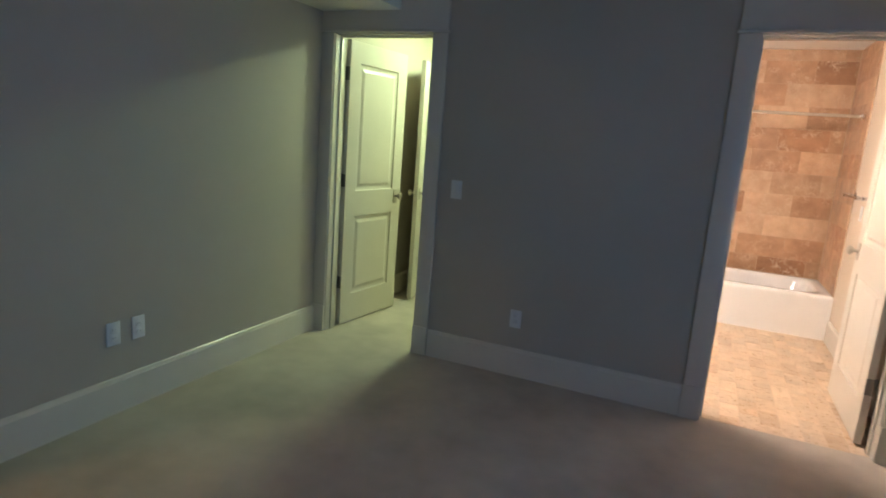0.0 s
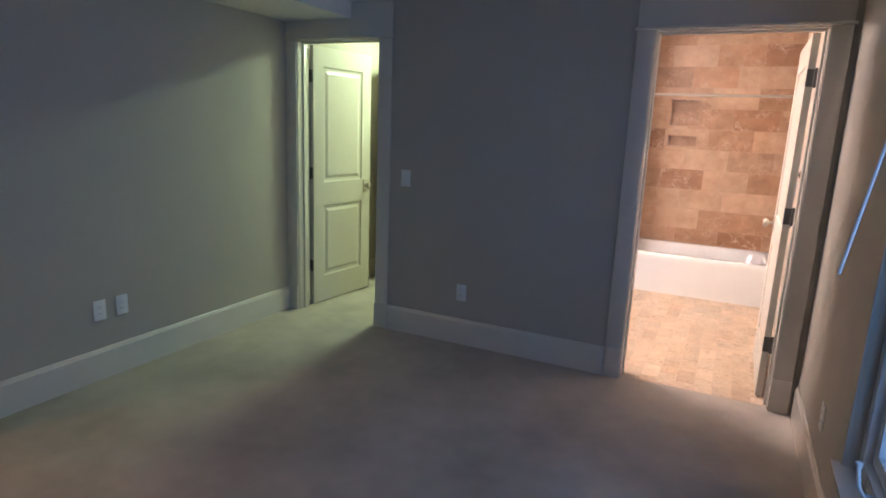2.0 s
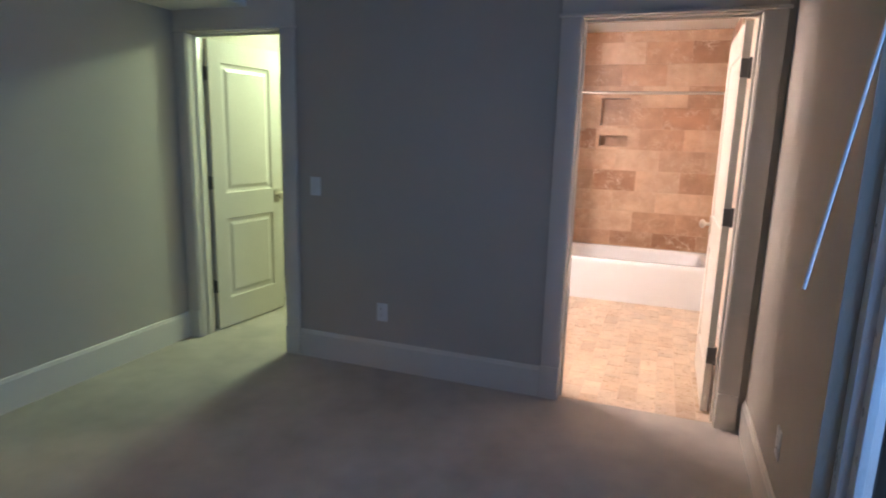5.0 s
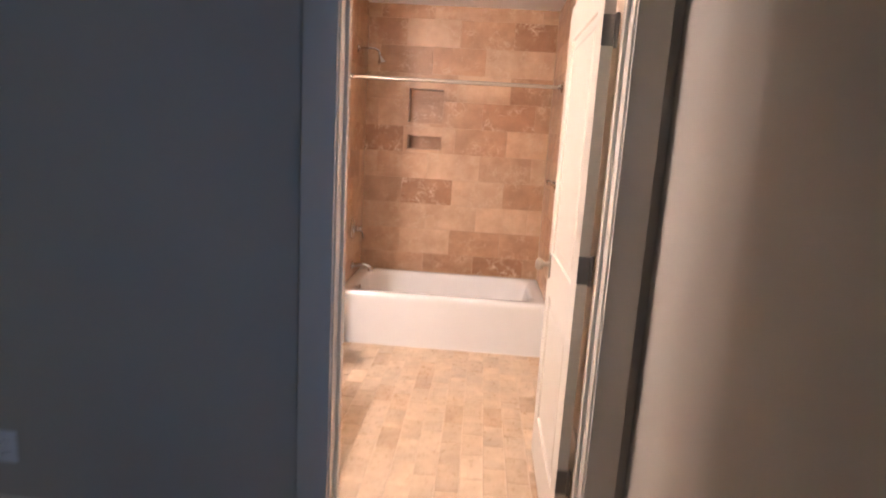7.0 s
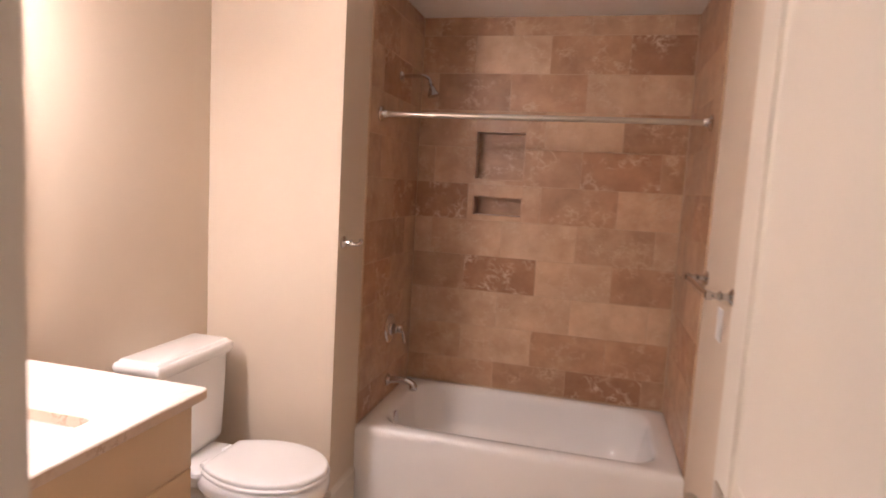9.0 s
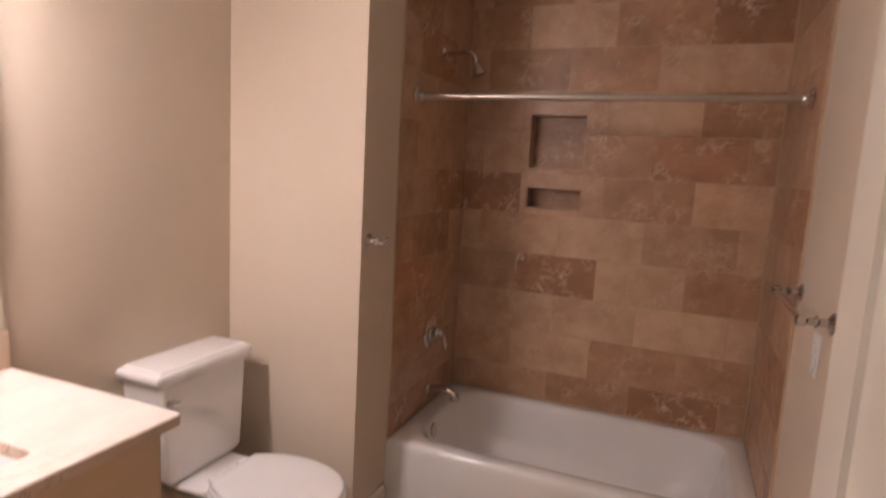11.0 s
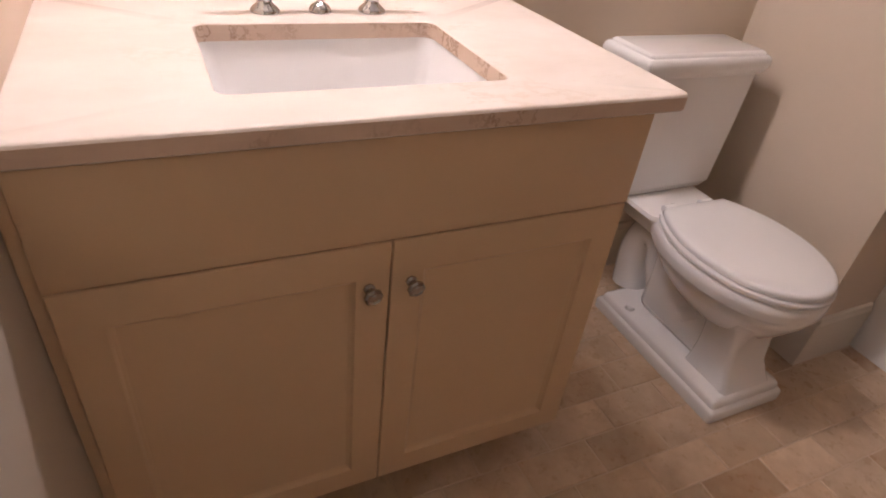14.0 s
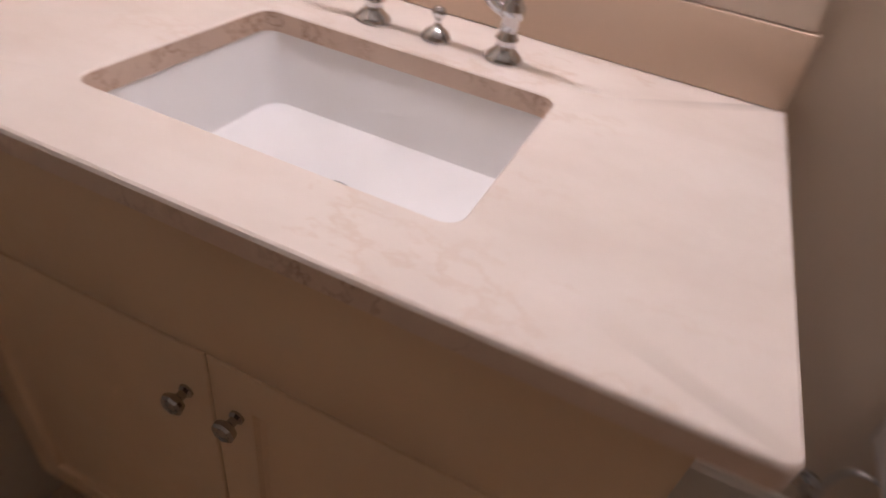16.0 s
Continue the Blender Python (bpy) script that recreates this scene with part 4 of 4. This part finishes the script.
part("knob", bm, M_CHROME, pk, smooth=50)

# ---- mirror ----
mi = thing("framed_mirror", (BXL, 0.61, 1.05), "large mirror in a wide flat cream painted frame", "mirror")
G0, G1, GZ0, GZ1 = 0.27, 0.962, 1.143, 1.92
F0, F1, FZ0, FZ1 = 0.14, 1.082, 1.043, 2.02
fx = BXL + 0.020
bm = boxes((BXL + 0.0005, fx, F0, G0 - 0.03, FZ0, FZ1), (BXL + 0.0005, fx, G1 + 0.03, F1, FZ0, FZ1), (BXL + 0.0005, fx, G0 - 0.0298, G1 + 0.0298, FZ0, GZ0 - 0.03), (BXL + 0.0005, fx, G0 - 0.0298, G1 + 0.0298, GZ1 + 0.03, FZ1))
part("frame", bm, M_BATHWALL, mi, smooth=0)
bm = bmesh.new()
rg = []
for ins, x in ((-0.0305, BXL + 0.018), (-0.0305, BXL + 0.0205), (-0.020, BXL + 0.0215), (-0.018, BXL + 0.026), (-0.012, BXL + 0.026), (-0.003, BXL + 0.016), (0.0, BXL + 0.012)):
    rg.append([(x, G0 + ins, GZ0 + ins), (x, G1 - ins, GZ0 + ins), (x, G1 - ins, GZ1 - ins), (x, G0 + ins, GZ1 - ins)])
loft(bm, rg, cap0=False, cap1=False)
part("moulding", bm, M_DOOR, mi, "cream bevelled inner moulding", smooth=25)
part("mirror_glass", boxes((BXL + 0.001, BXL + 0.0125, G0 - 0.01, G1 + 0.01, GZ0 - 0.01, GZ1 + 0.01)), M_MIRROR, mi, smooth=0)

# ---- vanity light ----
vl = thing("vanity_light", (BXL, 0.61, 2.12), "three-light chrome vanity fixture with frosted bell shades", "wall light")
part("back_plate", boxes((BXL + 0.0005, BXL + 0.022, 0.30, 0.92, 2.13, 2.21), bevel=0.006), M_CHROME, vl)
for y in (0.38, 0.61, 0.84):
    bm = bmesh.new()
    sweep(bm, curve_pts([(BXL + 0.02, y, 2.17), (BXL + 0.07, y, 2.175), (BXL + 0.135, y, 2.165), (BXL + 0.15, y, 2.135)], 5), 0.008, 10)
    lathe(bm, [(0.012, 0.0), (0.028, -0.012), (0.028, -0.035), (0.02, -0.037)], Matrix.Translation((BXL + 0.15, y, 2.142)), 18)
    arm = part("arm", bm, M_CHROME, vl)
    bm = bmesh.new()
    lathe(bm, [(0.022, 0.0), (0.034, -0.012), (0.041, -0.04), (0.047, -0.075), (0.056, -0.1), (0.053, -0.1005), (0.044, -0.075), (0.038, -0.04), (0.030, -0.014), (0.020, -0.003)], Matrix.Translation((BXL + 0.15, y, 2.104)), 24)
    part("shade", bm, M_SHADE, arm, "glowing frosted glass bell shade", smooth=60)
    bm = bmesh.new()
    lathe(bm, [(0.02, -0.062), (0.042, -0.078), (0.046, -0.092), (0.036, -0.104), (0.018, -0.111), (0.001, -0.113)], Matrix.Translation((BXL + 0.15, y, 2.104)), 20)
    part("bulb", bm, M_BULB, arm, "glowing round bulb", smooth=60)

# ---- tiles ----
def tile_mesh(w, h, d, name, material, bev=0.0016):
    """A tile face up, its corner at the origin, slightly eased edges."""
    bm = bmesh.new()
    loft(bm, [[(0, 0, 0), (w, 0, 0), (w, h, 0), (0, h, 0)], [(0, 0, d - bev * 0.6), (w, 0, d - bev * 0.6), (w, h, d - bev * 0.6), (0, h, d - bev * 0.6)],
              [(bev, bev, d), (w - bev, bev, d), (w - bev, h - bev, d), (bev, h - bev, d)]], cap0=False)
    return mesh_of(name, bm, material, smooth=0)


TILE_CACHE = {}


def lay(parent, u0, u1, v0, v1, frame_m, material, depth=0.009):
    """One tile over a rectangle of the wall's or floor's own plane."""
    key = (round(u1 - u0, 3), round(v1 - v0, 3), material.name, depth)
    if key not in TILE_CACHE:
        TILE_CACHE[key] = tile_mesh(u1 - u0, v1 - v0, depth, "tile", material)
    ob = new("tile", TILE_CACHE[key])
    ob.parent = parent
    ob.matrix_basis = frame_m @ Matrix.Translation((u0, v0, 0))
    return ob


rng = random.Random(5)
ROW, PITCH, GAP = 0.2027, 0.41, 0.0026
Z0 = 0.530
BACK = Matrix(((1, 0, 0, 0), (0, 0, -1, YT + 0.0085), (0, 1, 0, 0), (0, 0, 0, 1)))
LEFT = Matrix(((0, 0, 1, XP + 0.001), (1, 0, 0, 0), (0, 1, 0, 0), (0, 0, 0, 1)))
RIGHT = Matrix(((0, 0, -1, BXR - 0.001), (1, 0, 0, 0), (0, 1, 0, 0), (0, 0, 0, 1)))
M_, L_, B_, D_ = M_TRAV_MID, M_TRAV_LIGHT, M_TRAV_BROWN, M_TRAV_DARK
LOOKS = [(M_, M_, B_, D_, M_), (M_, L_, B_, B_), (L_, L_, L_, L_, L_), (M_, D_, L_, B_), (L_, M_, L_, M_, L_), (D_, M_, B_, M_),
         (M_, M_, B_, D_, B_), (M_, M_, L_, B_), (M_, B_, B_, L_, L_), (B_, L_, B_, D_), (M_, B_, M_, M_, M_)]
for r in range(-1, 10):
    z0, z1 = Z0 + ROW * r, Z0 + ROW * (r + 1)
    z0, z1 = max(z0, TZ + 0.001), min(z1, BZ - 0.001)
    if z1 - z0 < 0.02:
        continue
    row = r + 1
    phase = 0.19 if row % 2 == 1 else 0.395
    k0 = math.floor((TXL - phase) / PITCH)
    idx = 0
    for k in range(k0, k0 + 6):
        a, b = max(phase + k * PITCH, TXL), min(phase + (k + 1) * PITCH, TXR)
        if b - a < 0.012:
            continue
        look_mat = LOOKS[row][min(idx, len(LOOKS[row]) - 1)]
        idx += 1
        rect = (a + GAP / 2, b - GAP / 2, z0 + GAP / 2, z1 - GAP / 2)
        for q in [w for p in cut(rect, N1) for w in cut(p, N2)]:
            lay(wall_tub_back, *q, BACK, look_mat)
    for side_m, parent_wall in ((LEFT, bpy.data.objects["wall_tub_end"]), (RIGHT, bpy.data.objects["wall_bath_right"])):
        ph = 2.832 if row % 2 == 0 else 2.627
        for k in range(-3, 3):
            a, b = max(ph + k * PITCH, 2.255), min(ph + (k + 1) * PITCH, YT - 0.001)
            if b - a < 0.012:
                continue
            lay(parent_wall, a + GAP / 2, b - GAP / 2, z0 + GAP / 2, z1 - GAP / 2, side_m, rng.choice((M_, M_, B_, B_, D_)), 0.009)
for nm, x0, x1, wl in (("grout_bed", XP + 0.0002, XP + 0.0085, "wall_tub_end"), ("grout_bed", BXR - 0.0085, BXR - 0.0002, "wall_bath_right")):
    ob = new(nm, mesh_of(nm, boxes((x0, x1, 2.256, YT + 0.001, TZ + 0.001, BZ - 0.0005)), M_GROUT, 0))
    ob.parent = bpy.data.objects[wl]
# niche linings; the browner backs put the recesses' shade into the stone colour
for a, b, c, d in (N1, N2):
    ob = new("niche_back", mesh_of("niche_back", boxes((a, b, YT + ND, YT + ND + 0.008, c, d)), M_TRAV_BROWN, 0))
    ob.parent = wall_tub_back
    bm = boxes((a, a + 0.007, YT + 0.001, YT + ND - 0.0005, c, d), (b - 0.007, b, YT + 0.001, YT + ND - 0.0005, c, d),
               (a + 0.0075, b - 0.0075, YT + 0.001, YT + ND - 0.0005, c, c + 0.007), (a + 0.0075, b - 0.0075, YT + 0.001, YT + ND - 0.0005, d - 0.007, d))
    ob = new("niche_lining", mesh_of("niche_lining", bm, M_TRAV_MID, 0))
    ob.parent = wall_tub_back

# bathroom floor stones, in columns that run away from the door
FLOORM = Matrix.Translation((0, 0, -0.009))
FP, FL = 0.1035, 0.2045
for i in range(-12, 10):
    x0 = 0.003 + FP * i
    a, b = max(x0, BXL + 0.001), min(x0 + FP, BXR - 0.001)
    if b - a < 0.012:
        continue
    y = 0.038 - (FL * 0.5 if i % 2 else 0.0)
    while y < 2.26:
        c, d = max(y, 0.038), min(y + FL, 2.262)
        y += FL
        if d - c < 0.02:
            continue
        lay(floor_bath, a + 0.0022, b - 0.0022, c + 0.0022, d - 0.0022, FLOORM, rng.choices(M_FT, (5, 5, 1))[0])
